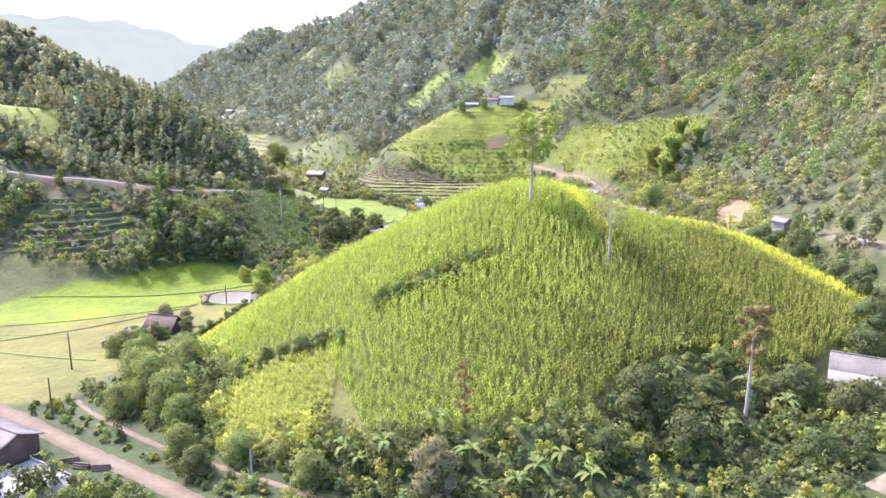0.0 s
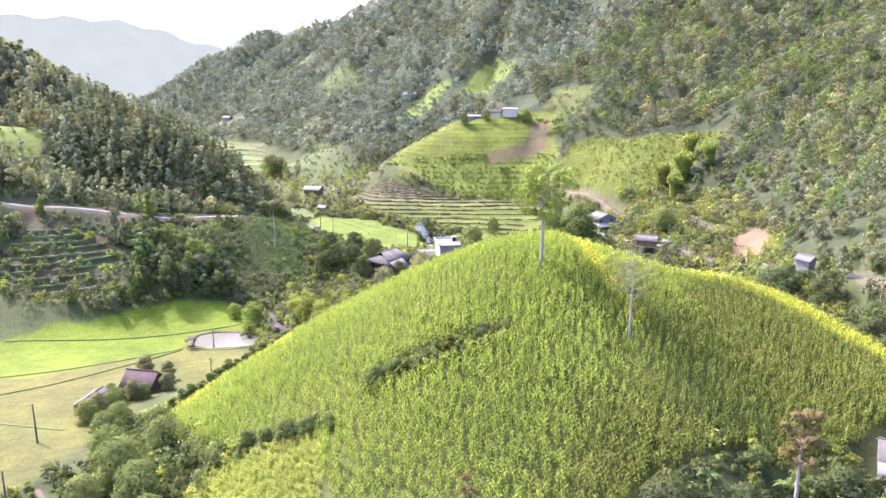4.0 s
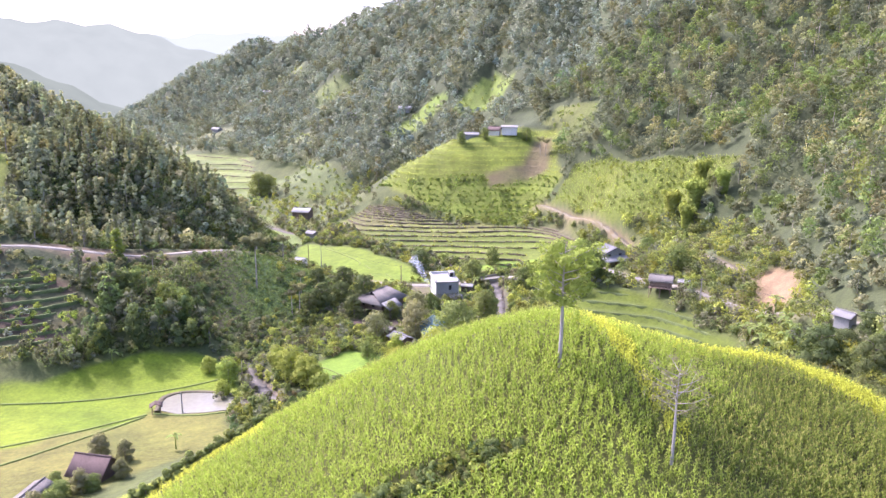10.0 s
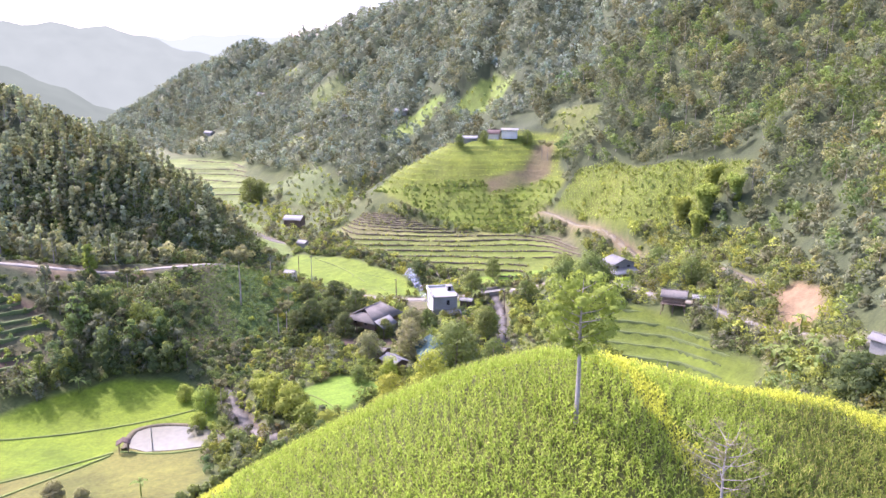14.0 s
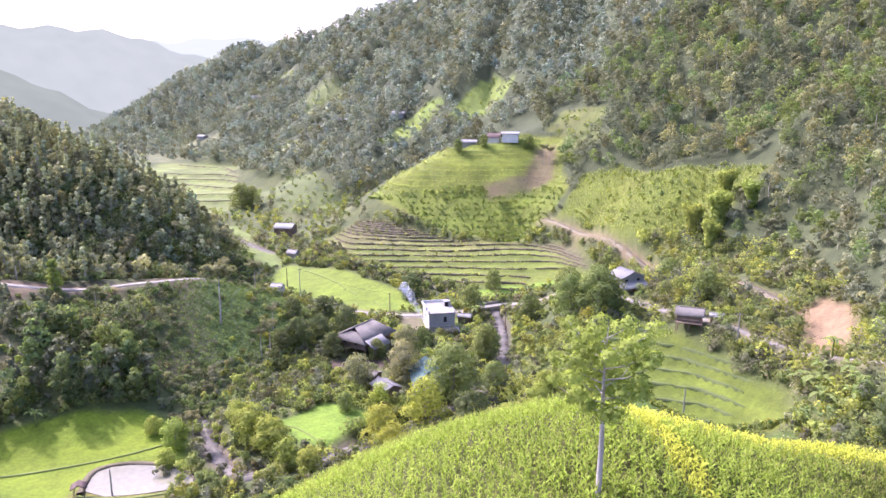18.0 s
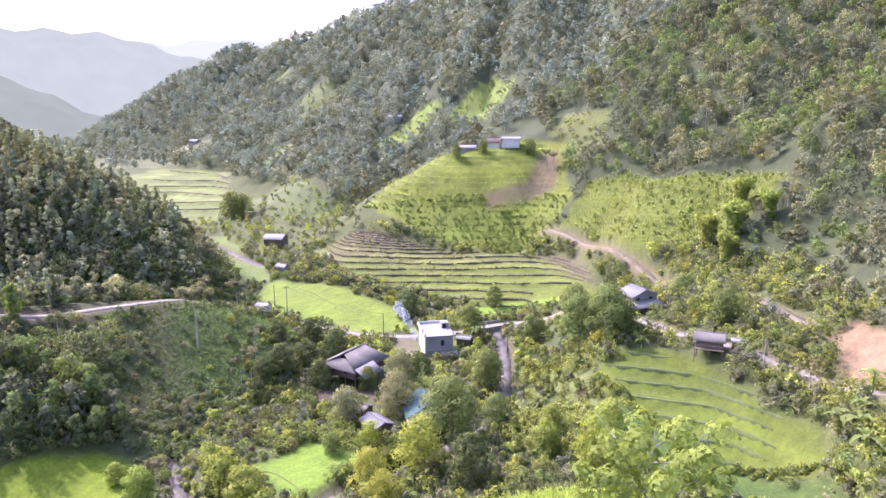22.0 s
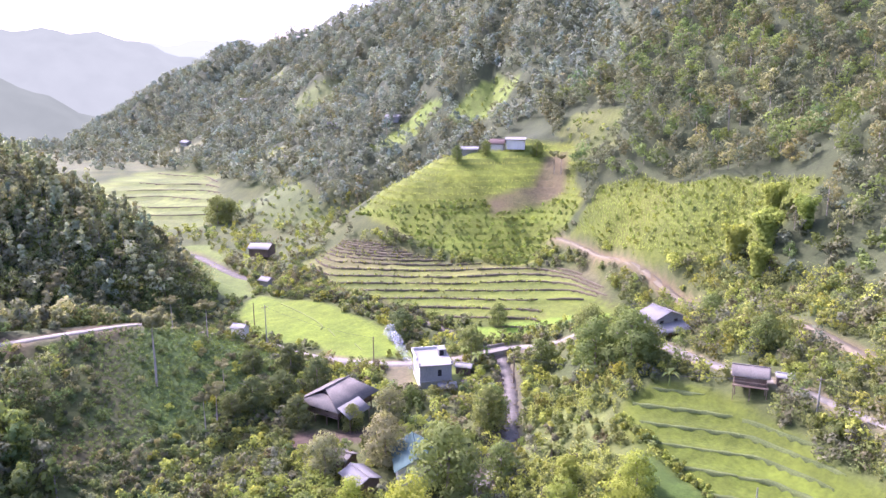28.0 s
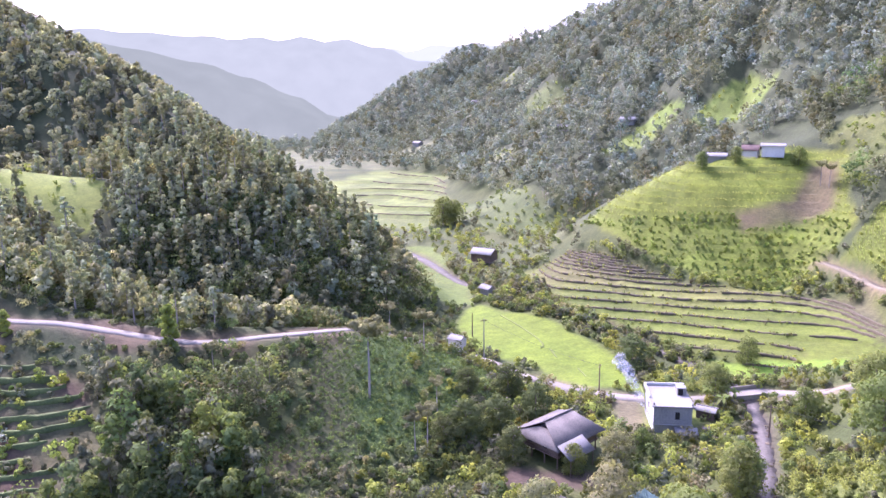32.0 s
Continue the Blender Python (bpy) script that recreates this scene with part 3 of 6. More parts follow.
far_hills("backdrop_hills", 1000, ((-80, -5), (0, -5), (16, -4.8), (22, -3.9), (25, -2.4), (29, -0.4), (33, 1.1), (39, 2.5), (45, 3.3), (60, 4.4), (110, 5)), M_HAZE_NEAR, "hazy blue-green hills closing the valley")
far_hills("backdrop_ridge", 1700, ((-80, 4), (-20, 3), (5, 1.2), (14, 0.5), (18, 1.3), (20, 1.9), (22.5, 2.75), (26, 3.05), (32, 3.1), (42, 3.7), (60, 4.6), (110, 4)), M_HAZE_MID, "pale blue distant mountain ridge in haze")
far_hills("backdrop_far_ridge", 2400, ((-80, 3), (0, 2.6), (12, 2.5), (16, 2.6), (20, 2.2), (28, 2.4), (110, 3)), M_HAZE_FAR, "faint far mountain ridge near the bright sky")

# ---- plants ----
def part(name, me, mat, parent, label=""):
    """Links a mesh or bmesh as one part under a thing or another part."""
    if isinstance(me, bmesh.types.BMesh):
        bm, me = me, bpy.data.meshes.new(name)
        bmesh.ops.recalc_face_normals(bm, faces=bm.faces)
        bm.to_mesh(me)
        bm.free()
    if mat is not None:
        me.materials.clear()
        me.materials.append(mat)
    ob = new(name, me)
    ob.parent = parent
    return tagged(ob, label)


def thing(name, label, category, group=""):
    return tagged(new(name), label, category, group)


def leaf_cloud(lobes, n, size, seed, droop=0.0):
    """Small leaf sprays on the shells of lobes (x, y, z, rx, ry, rz): vertices and triangles."""
    g = np.random.default_rng(seed)
    L = np.array(lobes, float)
    k = len(L)
    v = g.normal(size=(k, n, 3))
    v /= np.linalg.norm(v, axis=-1, keepdims=True)
    v[..., 2] = np.abs(v[..., 2]) * np.where(g.random((k, n)) < 0.72, 1, -1)
    c = L[:, None, :3] + v * L[:, None, 3:] * g.uniform(0.62, 1.06, (k, n, 1))
    axis_u = np.cross(v, g.normal(size=v.shape))
    axis_u /= np.linalg.norm(axis_u, axis=-1, keepdims=True) + 1e-9
    axis_v = np.cross(v, axis_u) + v * g.uniform(-0.7, 0.7, (k, n, 1))
    s = size * g.uniform(0.6, 1.3, (k, n, 1))
    a = c + axis_u * s * 0.62 - axis_v * s * 0.45
    b = c - axis_u * s * 0.62 - axis_v * s * 0.45
    d = c + axis_v * s * 0.85
    d[..., 2] -= droop * s[..., 0]
    turn = (np.cross(b - a, d - a) * v).sum(-1, keepdims=True) < 0
    a, b = np.where(turn, b, a), np.where(turn, a, b)
    V = np.stack([a, b, d], 2).reshape(-1, 3)
    face = np.cross(b - a, d - a)
    face /= np.linalg.norm(face, axis=-1, keepdims=True) + 1e-9
    N = 0.75 * v + 0.4 * face + (0, 0, 0.25)
    N /= np.linalg.norm(N, axis=-1, keepdims=True)
    return V, np.arange(len(V)).reshape(-1, 3), np.repeat(N.reshape(-1, 3), 3, 0)


def tube(points, radii, sides=6):
    p = np.array(points, float)
    r = np.array(radii, float)
    d = np.gradient(p, axis=0)
    d /= np.linalg.norm(d, axis=1, keepdims=True) + 1e-9
    ref = np.where(np.abs(d[:, 2:3]) > 0.9, [[1.0, 0, 0]], [[0, 0, 1.0]])
    u = np.cross(d, ref)
    u /= np.linalg.norm(u, axis=1, keepdims=True)
    w = np.cross(d, u)
    a = np.arange(sides) * 2 * np.pi / sides
    V = p[:, None] + r[:, None, None] * (np.cos(a)[None, :, None] * u[:, None] + np.sin(a)[None, :, None] * w[:, None])
    n = len(p)
    i = np.arange(n * sides).reshape(n, sides)
    F = np.stack([i[:-1], np.roll(i, -1, 1)[:-1], np.roll(i, -1, 1)[1:], i[1:]], -1).reshape(-1, 4)
    return V.reshape(-1, 3), F


def join(*pieces):
    Vs, Fs, at = [], [], 0
    for V, F in pieces:
        Vs.append(V)
        Fs.append(F + at)
        at += len(V)
    return np.concatenate(Vs), np.concatenate(Fs)


def limbs(g, base, top, reach, n, r0):
    """A tapered trunk with n limbs: one joined set of tubes."""
    mid = np.array([g.uniform(-0.15, 0.15), g.uniform(-0.15, 0.15), top * 0.5])
    out = [tube([(0, 0, base), mid, (mid[0] * 1.5, mid[1] * 1.5, top)], [r0, r0 * 0.75, r0 * 0.35], 7)]
    for k in range(n):
        a, z = g.uniform(0, 6.28) + k * 2.4, top * g.uniform(0.45, 0.9)
        e = reach * g.uniform(0.6, 1.0)
        out.append(tube([(mid[0], mid[1], z), (e * 0.5 * math.cos(a), e * 0.5 * math.sin(a), z + e * 0.35), (e * math.cos(a), e * math.sin(a), z + e * 0.55)], [r0 * 0.4, r0 * 0.25, r0 * 0.1], 5))
    return join(*out)


def broadleaf(name, h, w, leaf, seed, label, category="tree", bark=M_BARK, clear=0.3, lobes=11, n=110, size=0.42, group=""):
    """A rounded broadleaf tree h metres high and w wide, its crown starting at clear times h."""
    g = np.random.default_rng(seed)
    t = thing(name, label, category, group)
    V, F = limbs(g, -0.4, h * 0.72, w * 0.38, 5, 0.02 * h + 0.05)
    part("trunk", mesh_of("trunk", V, F, [bark], smooth_faces=True), None, t)
    rows = []
    for k in range(lobes):
        a, f = k * 2.4 + g.uniform(-0.4, 0.4), (k + 0.5) / lobes
        z = h * (clear + (0.93 - clear) * f)
        rr = w * 0.5 * (math.sin((0.2 + 0.72 * f) * math.pi) ** 0.7 * 0.66 if f < 0.94 else 0.1) * g.uniform(0.6, 1.1)
        s = w * g.uniform(0.2, 0.3)
        rows.append((rr * math.cos(a), rr * math.sin(a), z - 0.1 * h, s, s, s * g.uniform(0.65, 0.9)))
    V, F, N = leaf_cloud(rows, int(n * 1.7), size * 0.76, seed)
    part("crown", mesh_of("crown", V, F, [leaf], normals=N), None, t)
    return t


def banana(name, h, seed, label):
    """A banana plant: a green stem and arching split leaves."""
    g = np.random.default_rng(seed)
    t = thing(name, label, "banana plant", "banana plants")
    part("stem", mesh_of("stem", *tube([(0, 0, -0.2), (0.03, 0, h * 0.3), (0, 0, h * 0.55)], [0.13, 0.11, 0.07]), [M_BANANA], smooth_faces=True), None, t)
    for k in range(8):
        a, up, ln = k * 2.4 + g.uniform(-0.3, 0.3), g.uniform(0.5, 1.25), h * g.uniform(0.5, 0.68)
        d = np.array([math.cos(a), math.sin(a), 0])
        sd = np.array([-math.sin(a), math.cos(a), 0])
        V = []
        for s, wd in ((0, 0.03), (0.25, 0.2), (0.55, 0.27), (0.8, 0.2), (1, 0.02)):
            c = np.array([0, 0, h * 0.5]) + d * ln * s * math.cos(up) + np.array([0, 0, ln * (s * math.sin(up) - 0.75 * s * s)])
            V += [c + sd * wd + (0, 0, wd * 0.35), c, c - sd * wd + (0, 0, wd * 0.35)]
        part("leaf", mesh_of("leaf", np.array(V), np.concatenate([grid_faces(5, 3)]), [M_BANANA], smooth_faces=True), None, t)
    return t


def fan_palm(name, h, seed, label):
    g = np.random.default_rng(seed)
    t = thing(name, label, "palm")
    part("trunk", mesh_of("trunk", *tube([(0, 0, -0.3), (0.05, 0, h * 0.25), (0, 0, h * 0.45)], [0.2, 0.17, 0.14]), [M_BARK]), None, t)
    blades = []
    for k in range(34):
        a, up, ln = k * 2.4, g.uniform(0.1, 1.35), h * g.uniform(0.5, 0.75)
        d, sd = np.array([math.cos(a), math.sin(a), 0]), np.array([-math.sin(a), math.cos(a), 0])
        V = []
        for s, wd in ((0, 0.03), (0.4, 0.16), (0.75, 0.12), (1, 0.01)):
            c = np.array([0, 0, h * 0.42]) + d * ln * s * math.cos(up) + np.array([0, 0, ln * (s * math.sin(up) - 0.55 * s * s)])
            V += [c + sd * wd, c - sd * wd]
        blades.append((np.array(V), grid_faces(4, 2)))
    part("fronds", mesh_of("fronds", *join(*blades), [M_BUSH]), None, t)
    return t


def bamboo(name, h, seed, label):
    g = np.random.default_rng(seed)
    t = thing(name, label, "bamboo", "bamboo clumps")
    culms, rows = [], []
    for k in range(22):
        a, lean = g.uniform(0, 6.28), g.uniform(0.04, 0.28)
        hh = h * g.uniform(0.75, 1)
        q = [(0.5 * math.cos(a), 0.5 * math.sin(a), -0.2)]
        for s in (0.35, 0.7, 0.9, 1.0):
            o = 0.5 + lean * hh * s**2.2
            q.append((o * math.cos(a), o * math.sin(a), hh * (s - 0.13 * s**4)))
        culms.append(tube(q, [0.06, 0.055, 0.04, 0.02, 0.01], 4))
        for s in (0.15, 0.32, 0.5, 0.68, 0.84, 0.97):
            o = 0.5 + lean * hh * s**2.2
            rows.append((o * math.cos(a), o * math.sin(a), hh * (s - 0.13 * s**4), 1.3, 1.3, 1.2))
    part("culms", mesh_of("culms", *join(*culms), [M_LIME]), None, t)
    V, F, N = leaf_cloud(rows, 34, 0.42, seed, 0.3)
    part("leaves", mesh_of("leaves", V, F, [M_LIME], normals=N), None, t)
    return t


def tall_tree(name, h, w, leaf, bark, seed, label, clear=0.55, dense=70, twigs=14, lobe=0.15, size=0.38):
    """A slender straight trunk with thin, layered branches and an open crown."""
    g = np.random.default_rng(seed)
    t = thing(name, label, "tree")
    V, F = tube([(0, 0, -0.5), (0.06, 0.03, h * 0.35), (0.0, 0.1, h * 0.7), (0.1, 0.05, h)], [0.017 * h, 0.014 * h, 0.008 * h, 0.002 * h], 8)
    part("trunk", mesh_of("trunk", V, F, [bark], smooth_faces=True), None, t)
    rows = []
    for k in range(twigs):
        f = k / (twigs - 1)
        z, a = h * (clear + (0.93 - clear) * f), k * 2.4 + g.uniform(-0.5, 0.5)
        e = w * 0.5 * math.sin((0.22 + 0.66 * f) * math.pi) ** 0.6 * g.uniform(0.55, 1.1)
        q = [(0, 0, z), (e * 0.5 * math.cos(a), e * 0.5 * math.sin(a), z + e * 0.2), (e * math.cos(a + 0.15), e * math.sin(a + 0.15), z + e * 0.55)]
        part("branch", mesh_of("branch", *tube(q, [0.005 * h, 0.003 * h, 0.001 * h], 4), [bark]), None, t)
        for s in (0.45, 0.75, 1.0):
            r = w * lobe * g.uniform(0.6, 1.05)
            rows.append((e * s * math.cos(a) + g.uniform(-0.3, 0.3), e * s * math.sin(a), z + e * 0.5 * s * s + g.uniform(-0.06, 0.05) * w, r, r, r * g.uniform(0.55, 0.9)))
    V, F, N = leaf_cloud(rows, int(dense * 2.2), size * 0.62, seed)
    part("crown", mesh_of("crown", V, F, [leaf], normals=N), None, t)
    return t


def stand(ob, x, y, turn=0.0, size=1.0, drop=0.0):
    ob.matrix_basis = pose(x, y, float(level(x, y)) - drop, 0, 0, turn) @ Matrix.Diagonal((size, size, size, 1))
    return ob


def plant(proto, rows):
    """Copies of a plant at rows of x, y, size; the first row is the original itself."""
    for k, (x, y, s) in enumerate(rows):
        if k == 0:
            stand(proto, x, y, 0, s)
        else:
            c = copy_thing(proto, Matrix())
            c.matrix_basis = pose(x, y, float(level(x, y)), 0, 0, (k * 137) % 360) @ Matrix.Diagonal((s, s, s, 1))


# ---- woods and undergrowth ----
HOUSE_SPOTS = [(-18.5, 124.3, 8), (-2, 139, 7), (-4.5, 103, 6), (-12.5, 99, 4), (44, 145, 7), (49.7, 113.5, 5), (-60, 240, 6), (25, 268, 8), (11, 270, 7), (-48, 158, 3), (48, -3, 6), (-49, -13, 9), (-52.5, 37, 3.5), (-57, 29, 4.5), (70, 67, 4), (-50, 205, 3)]


def open_ground(x, y, margin=1.5):
    """True where no woody plant stands: fields, roads, water, houses."""
    o = np.zeros(np.shape(x), bool)
    for poly in FIELDS:
        o |= inside(x + 2.2 * wave(y, x, 5), y + 2.2 * wave(x, y, 4), poly, 2.0 * margin) > 0.25
    for line, w in ((HILL_ROAD, 2.6), (MAIN_ROAD[:9], 2.2), (MAIN_ROAD[8:], 1.3), (TRACK, 2.6), (NEAR_ROAD, 3.2), (NEAR_PATH, 1.5), (RIGHT_PATH, 2.5)):
        o |= off_line(x, y, line) < w + 0.4 * margin
    o |= (off_line(x, y, STREAM) < np.where((y > 158) | (x < -33), 0.6, 1.7) + 0.3 * margin) & (y > 30)
    for hx, hy, r in HOUSE_SPOTS:
        o |= np.hypot(x - hx, y - hy) < r
    o |= inside(x, y, [(66, 96), (71, 90), (78, 104), (77, 114), (70, 110)], 2) > 0.5
    return o


def scatter(x0, x1, y0, y1, gap):
    gx, gy = np.meshgrid(np.arange(x0, x1, gap), np.arange(y0, y1, gap))
    x = (gx + rng.uniform(-0.48, 0.48, gx.shape) * gap).ravel()
    y = (gy + rng.uniform(-0.48, 0.48, gx.shape) * gap).ravel()
    return x, y


def seen_from_heights(x, y):
    """True where the ground is in sight from two high points over the valley."""
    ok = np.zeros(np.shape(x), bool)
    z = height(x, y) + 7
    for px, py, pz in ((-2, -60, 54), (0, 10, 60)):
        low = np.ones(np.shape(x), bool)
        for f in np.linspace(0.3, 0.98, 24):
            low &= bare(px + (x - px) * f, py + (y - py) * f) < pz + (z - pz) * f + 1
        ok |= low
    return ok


def woods(name, x, y, h, w, lobes, n, leaf, mats, label, category, trunk=0.0, low=0.25):
    """Many plants as one mesh: h heights, w widths; lobes of n sprays each; trunk: share with a visible pale stem."""
    k = len(x)
    z = level(x, y)
    a = rng.uniform(0, 6.28, (k, lobes))
    f = (np.arange(lobes) + 0.5) / lobes + rng.uniform(-0.08, 0.08, (k, lobes))
    rr = w[:, None] * 0.34 * np.sin(np.clip(0.25 + 0.7 * f, 0, 1) * np.pi) * rng.uniform(0.5, 1.2, (k, lobes))
    C = np.stack([x[:, None] + rr * np.cos(a), y[:, None] + rr * np.sin(a), z[:, None] + h[:, None] * (low + (0.88 - low) * f)], -1)
    S = w[:, None] * rng.uniform(0.2, 0.34, (k, lobes))
    C, S = C.reshape(-1, 3), S.ravel()
    V, F, N = leaf_cloud(np.c_[C, S, S, S * 0.8], n, 1.0, 5)
    size = np.repeat(leaf * np.repeat(h, lobes) ** 0.3, n * 3)[:, None]
    centre = np.repeat(V.reshape(-1, 3, 3).mean(1), 3, 0)
    V = centre + (V - centre) * size
    index = np.repeat(np.repeat(rng.integers(0, len(mats) - 1, k), lobes), n)
    shade = rng.normal(0, 0.17, k).clip(-0.4, 0.4)
    warm = rng.normal(0, 0.06, k)
    tint = np.stack([shade + warm, shade, shade - 1.2 * warm], -1).clip(-0.6, 0.7)
    tint = np.repeat(np.repeat(tint, lobes, 0) + rng.normal(0, 0.07, (k * lobes, 1)), n * 3, 0)
    pieces, idx = [(V, F)], [index]
    sel = np.nonzero(rng.random(k) < trunk)[0]
    if len(sel):
        b = np.stack([x[sel], y[sel], z[sel] - 0.3], -1)
        r = 0.014 * h[sel] + 0.03
        ring = np.stack([np.stack([np.cos(q) * r, np.sin(q) * r, 0 * r], -1) for q in (0, 2.09, 4.19)], 1)
        top = np.stack([0 * r, 0 * r, h[sel] * 0.8], -1)[:, None]
        T = np.concatenate([b[:, None] + ring, b[:, None] + ring * 0.5 + top], 1).reshape(-1, 3)
        o = np.arange(len(sel))[:, None, None] * 6
        tri = np.array([[0, 1, 4], [0, 4, 3], [1, 2, 5], [1, 5, 4], [2, 0, 3], [2, 3, 5]])[None]
        pieces.append((T, (tri + o).reshape(-1, 3)))
        idx.append(np.full(len(sel) * 6, len(mats) - 1))
        tint = np.concatenate([tint, np.zeros((len(T), 3))])
        side = np.concatenate([ring, ring], 1).reshape(-1, 3)
        N = np.concatenate([N, side / (np.linalg.norm(side, axis=1, keepdims=True) + 1e-9)])
    V, F = join(*pieces)
    return tagged(new(name, mesh_of(name, V, F, mats, np.concatenate(idx), normals=N, tint=tint)), label, category, kind="stuff")


# far mountain face
x, y = scatter(-560, 330, 300, 800, 5.3)
d = np.hypot(x, y)
ok = ~open_ground(x, y) & (height(x, y) > 6) & (x < 0.72 * y + 40) & (x > -0.95 * y) & ((x > -330) | (y > 480)) & (bare(x, y) > 8)
x, y = x[ok], y[ok]
ok = seen_from_heights(x, y)
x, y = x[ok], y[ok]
h = rng.uniform(4.5, 9, len(x)) * np.where(rng.random(len(x)) < 0.08, 1.5, 1)
woods("far_forest", x, y, h, h * rng.uniform(0.75, 1.0, len(x)), 5, 18, 0.38, [M_FAR_HAZY, M_FAR_HAZY, M_FAR_HAZY, M_FOREST, M_PALE_BARK], "dense broadleaf forest covering the far mountain side", "forest", 0.12)
# right-hand slopes
x, y = scatter(40, 250, -20, 305, 4.3)
ok = ~open_ground(x, y) & (bare(x, y) > 15.5) & ((y > 55) | (x > 64))
x, y = x[ok], y[ok]
ok = seen_from_heights(x, y)
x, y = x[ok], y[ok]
big = smooth(20, 34, height(x, y))
h = rng.uniform(2.8, 5.4, len(x)) + big * rng.uniform(0.5, 5.5, len(x))
woods("slope_forest", x, y, h, np.minimum(h * rng.uniform(0.75, 1.0, len(x)), 7.5), 6, 26, 0.27, [M_FOREST, M_BUSH, M_FOREST, M_FOREST, M_BUSH, M_GREY, M_PALE_BARK], "sunlit mixed forest on the steep slopes", "forest", 0.25)
# left-hand hill
x, y = scatter(-300, -62, 92, 330, 3.8)
ok = ~open_ground(x, y) & (bare(x, y) > 9) & (off_line(x, y, HILL_ROAD) > 5.5) & ((y - 112 > 0.9 * (x + 80)) | (y > 150)) & (x > -1.25 * y)
x, y = x[ok], y[ok]
ok = seen_from_heights(x, y)
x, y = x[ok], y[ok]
h = rng.uniform(3.5, 7, len(x))
woods("hill_forest", x, y, h, h * rng.uniform(0.55, 0.85, len(x)), 5, 32, 0.33, [M_HAZED_BAMBOO, M_GREY, M_HAZED_BAMBOO, M_HAZED_BAMBOO, M_FOREST, M_PALE_BARK], "shaded forest with bamboo on the hill above the lane", "forest", 0.25)
# pale bamboo plumes on the hill face
x, y = scatter(-150, -72, 112, 200, 3.2)
ok = ~open_ground(x, y) & (bare(x, y) > 17) & (rng.random(len(x)) > 0.25)
x, y = x[ok], y[ok]
h = rng.uniform(7, 11.5, len(x))
woods("bamboo_grove", x, y, h, h * rng.uniform(0.15, 0.22, len(x)), 11, 20, 0.21, [M_HAZED_BAMBOO, M_HAZED_BAMBOO, M_GREY, M_PALE_BARK], "pale bamboo plumes standing in the hill forest", "bamboo", 0.4, 0.3)
# bank below the lane
x, y = scatter(-118, -22, 74, 206, 1.6)
soil = smooth(3.0, 0.6, off_line(x, y, SOIL) + 2.2 * wave(x, y, 3))
grassy = inside(x, y, GRASSY, 5)
ok = ~open_ground(x, y) & (bare(x, y) > 1.6) & (rng.random(len(x)) > 0.12 + 0.42 * soil + 0.7 * grassy)
x, y = x[ok], y[ok]
tall = smooth(-0.9, 0.0, wave(x * 1.3 + 4, y, 12)) * smooth(-57, -64, x)
h = rng.uniform(0.45, 1.6, len(x)) + rng.uniform(1.2, 4.2, len(x)) * tall * (1 - inside(x, y, GRASSY, 5))
h *= np.where((off_line(x, y, HILL_ROAD) < 10) & (y < 135 + 0.3 * (x + 60)), 0.4, 1)
woods("bank_scrub", x, y, h, np.maximum(h * rng.uniform(1.0, 1.9, len(x)), 1.5), 4, 24, 0.23, [M_BUSH, M_GREY, M_FOREST, M_BUSH, M_DEEP, M_BARK], "thick scrub and saplings on the bank below the lane", "undergrowth", 0.1)
# grass on the open slope
x, y = scatter(-70, -28, 94, 154, 0.8)
ok = (np.maximum(inside(x, y, GRASSY, 5), 0.9 * smooth(6, 2, off_line(x, y, SOIL))) > rng.uniform(0.2, 0.7, len(x))) & (off_line(x, y, HILL_ROAD) > 2) & (off_line(x, y, SOIL) + 2.2 * wave(x, y, 3) > rng.uniform(-3.5, 0.8, len(x)))
x, y = x[ok], y[ok]
h = rng.uniform(0.25, 0.7, len(x))
woods("slope_grass", x, y, h, np.full(len(x), 1.2), 2, 12, 0.2, [M_GRASS, M_GRASS, M_BARK], "rough green grass on the open slope below the lane", "grass", 0.0, 0.05)
# tall trees at the foot of the bank
x, y = scatter(-82, -54, 76, 99, 3.1)
ok = ~open_ground(x, y, 0.4) & (bare(x, y) > 1.4) & (off_line(x, y, SOIL) > 2)
x, y = x[ok], y[ok]
h = rng.uniform(5, 9.5, len(x)) * smooth(76, 84, y + 0.25 * (x + 80)).clip(0.5, 1)
woods("bank_trees", x, y, h, h * rng.uniform(0.42, 0.6, len(x)), 8, 34, 0.25, [M_DEEP, M_BUSH, M_FOREST, M_BARK], "tall dark trees and bamboo at the foot of the bank", "trees", 0.4, 0.12)
# hedge on the bank above the low paddies
p = curve_points([(28, 112), (32, 104), (36, 95), (41, 86.5), (56, 79)], 0.5)
p = np.concatenate([p + rng.normal(0, 0.45, p.shape) for k in range(2)])
h = rng.uniform(0.5, 1.3, len(p))
woods("bank_hedge", p[:, 0], p[:, 1], h, h * 1.4, 3, 20, 0.22, [M_LIME, M_CROP, M_BUSH, M_BARK], "ragged green hedge on the bank between paddies", "hedge", 0.0, 0.05)
# scattered trees where the valley turns away
x, y = scatter(-380, -150, 425, 700, 6)
ok = (inside(x, y, VALLEY_END, 4) > 0.5) & (wave(x, y, 19) + rng.uniform(-0.5, 0.5, len(x)) > 0.0)
x, y = x[ok], y[ok]
h = rng.uniform(2.5, 6, len(x))
woods("valley_trees", x, y, h, h * rng.uniform(0.8, 1.2, len(x)), 4, 18, 0.45, [M_FAR_HAZY, M_FAR_HAZY, M_FOREST, M_BARK], "loose trees between fields where the valley turns away", "trees", 0.0, 0.1)
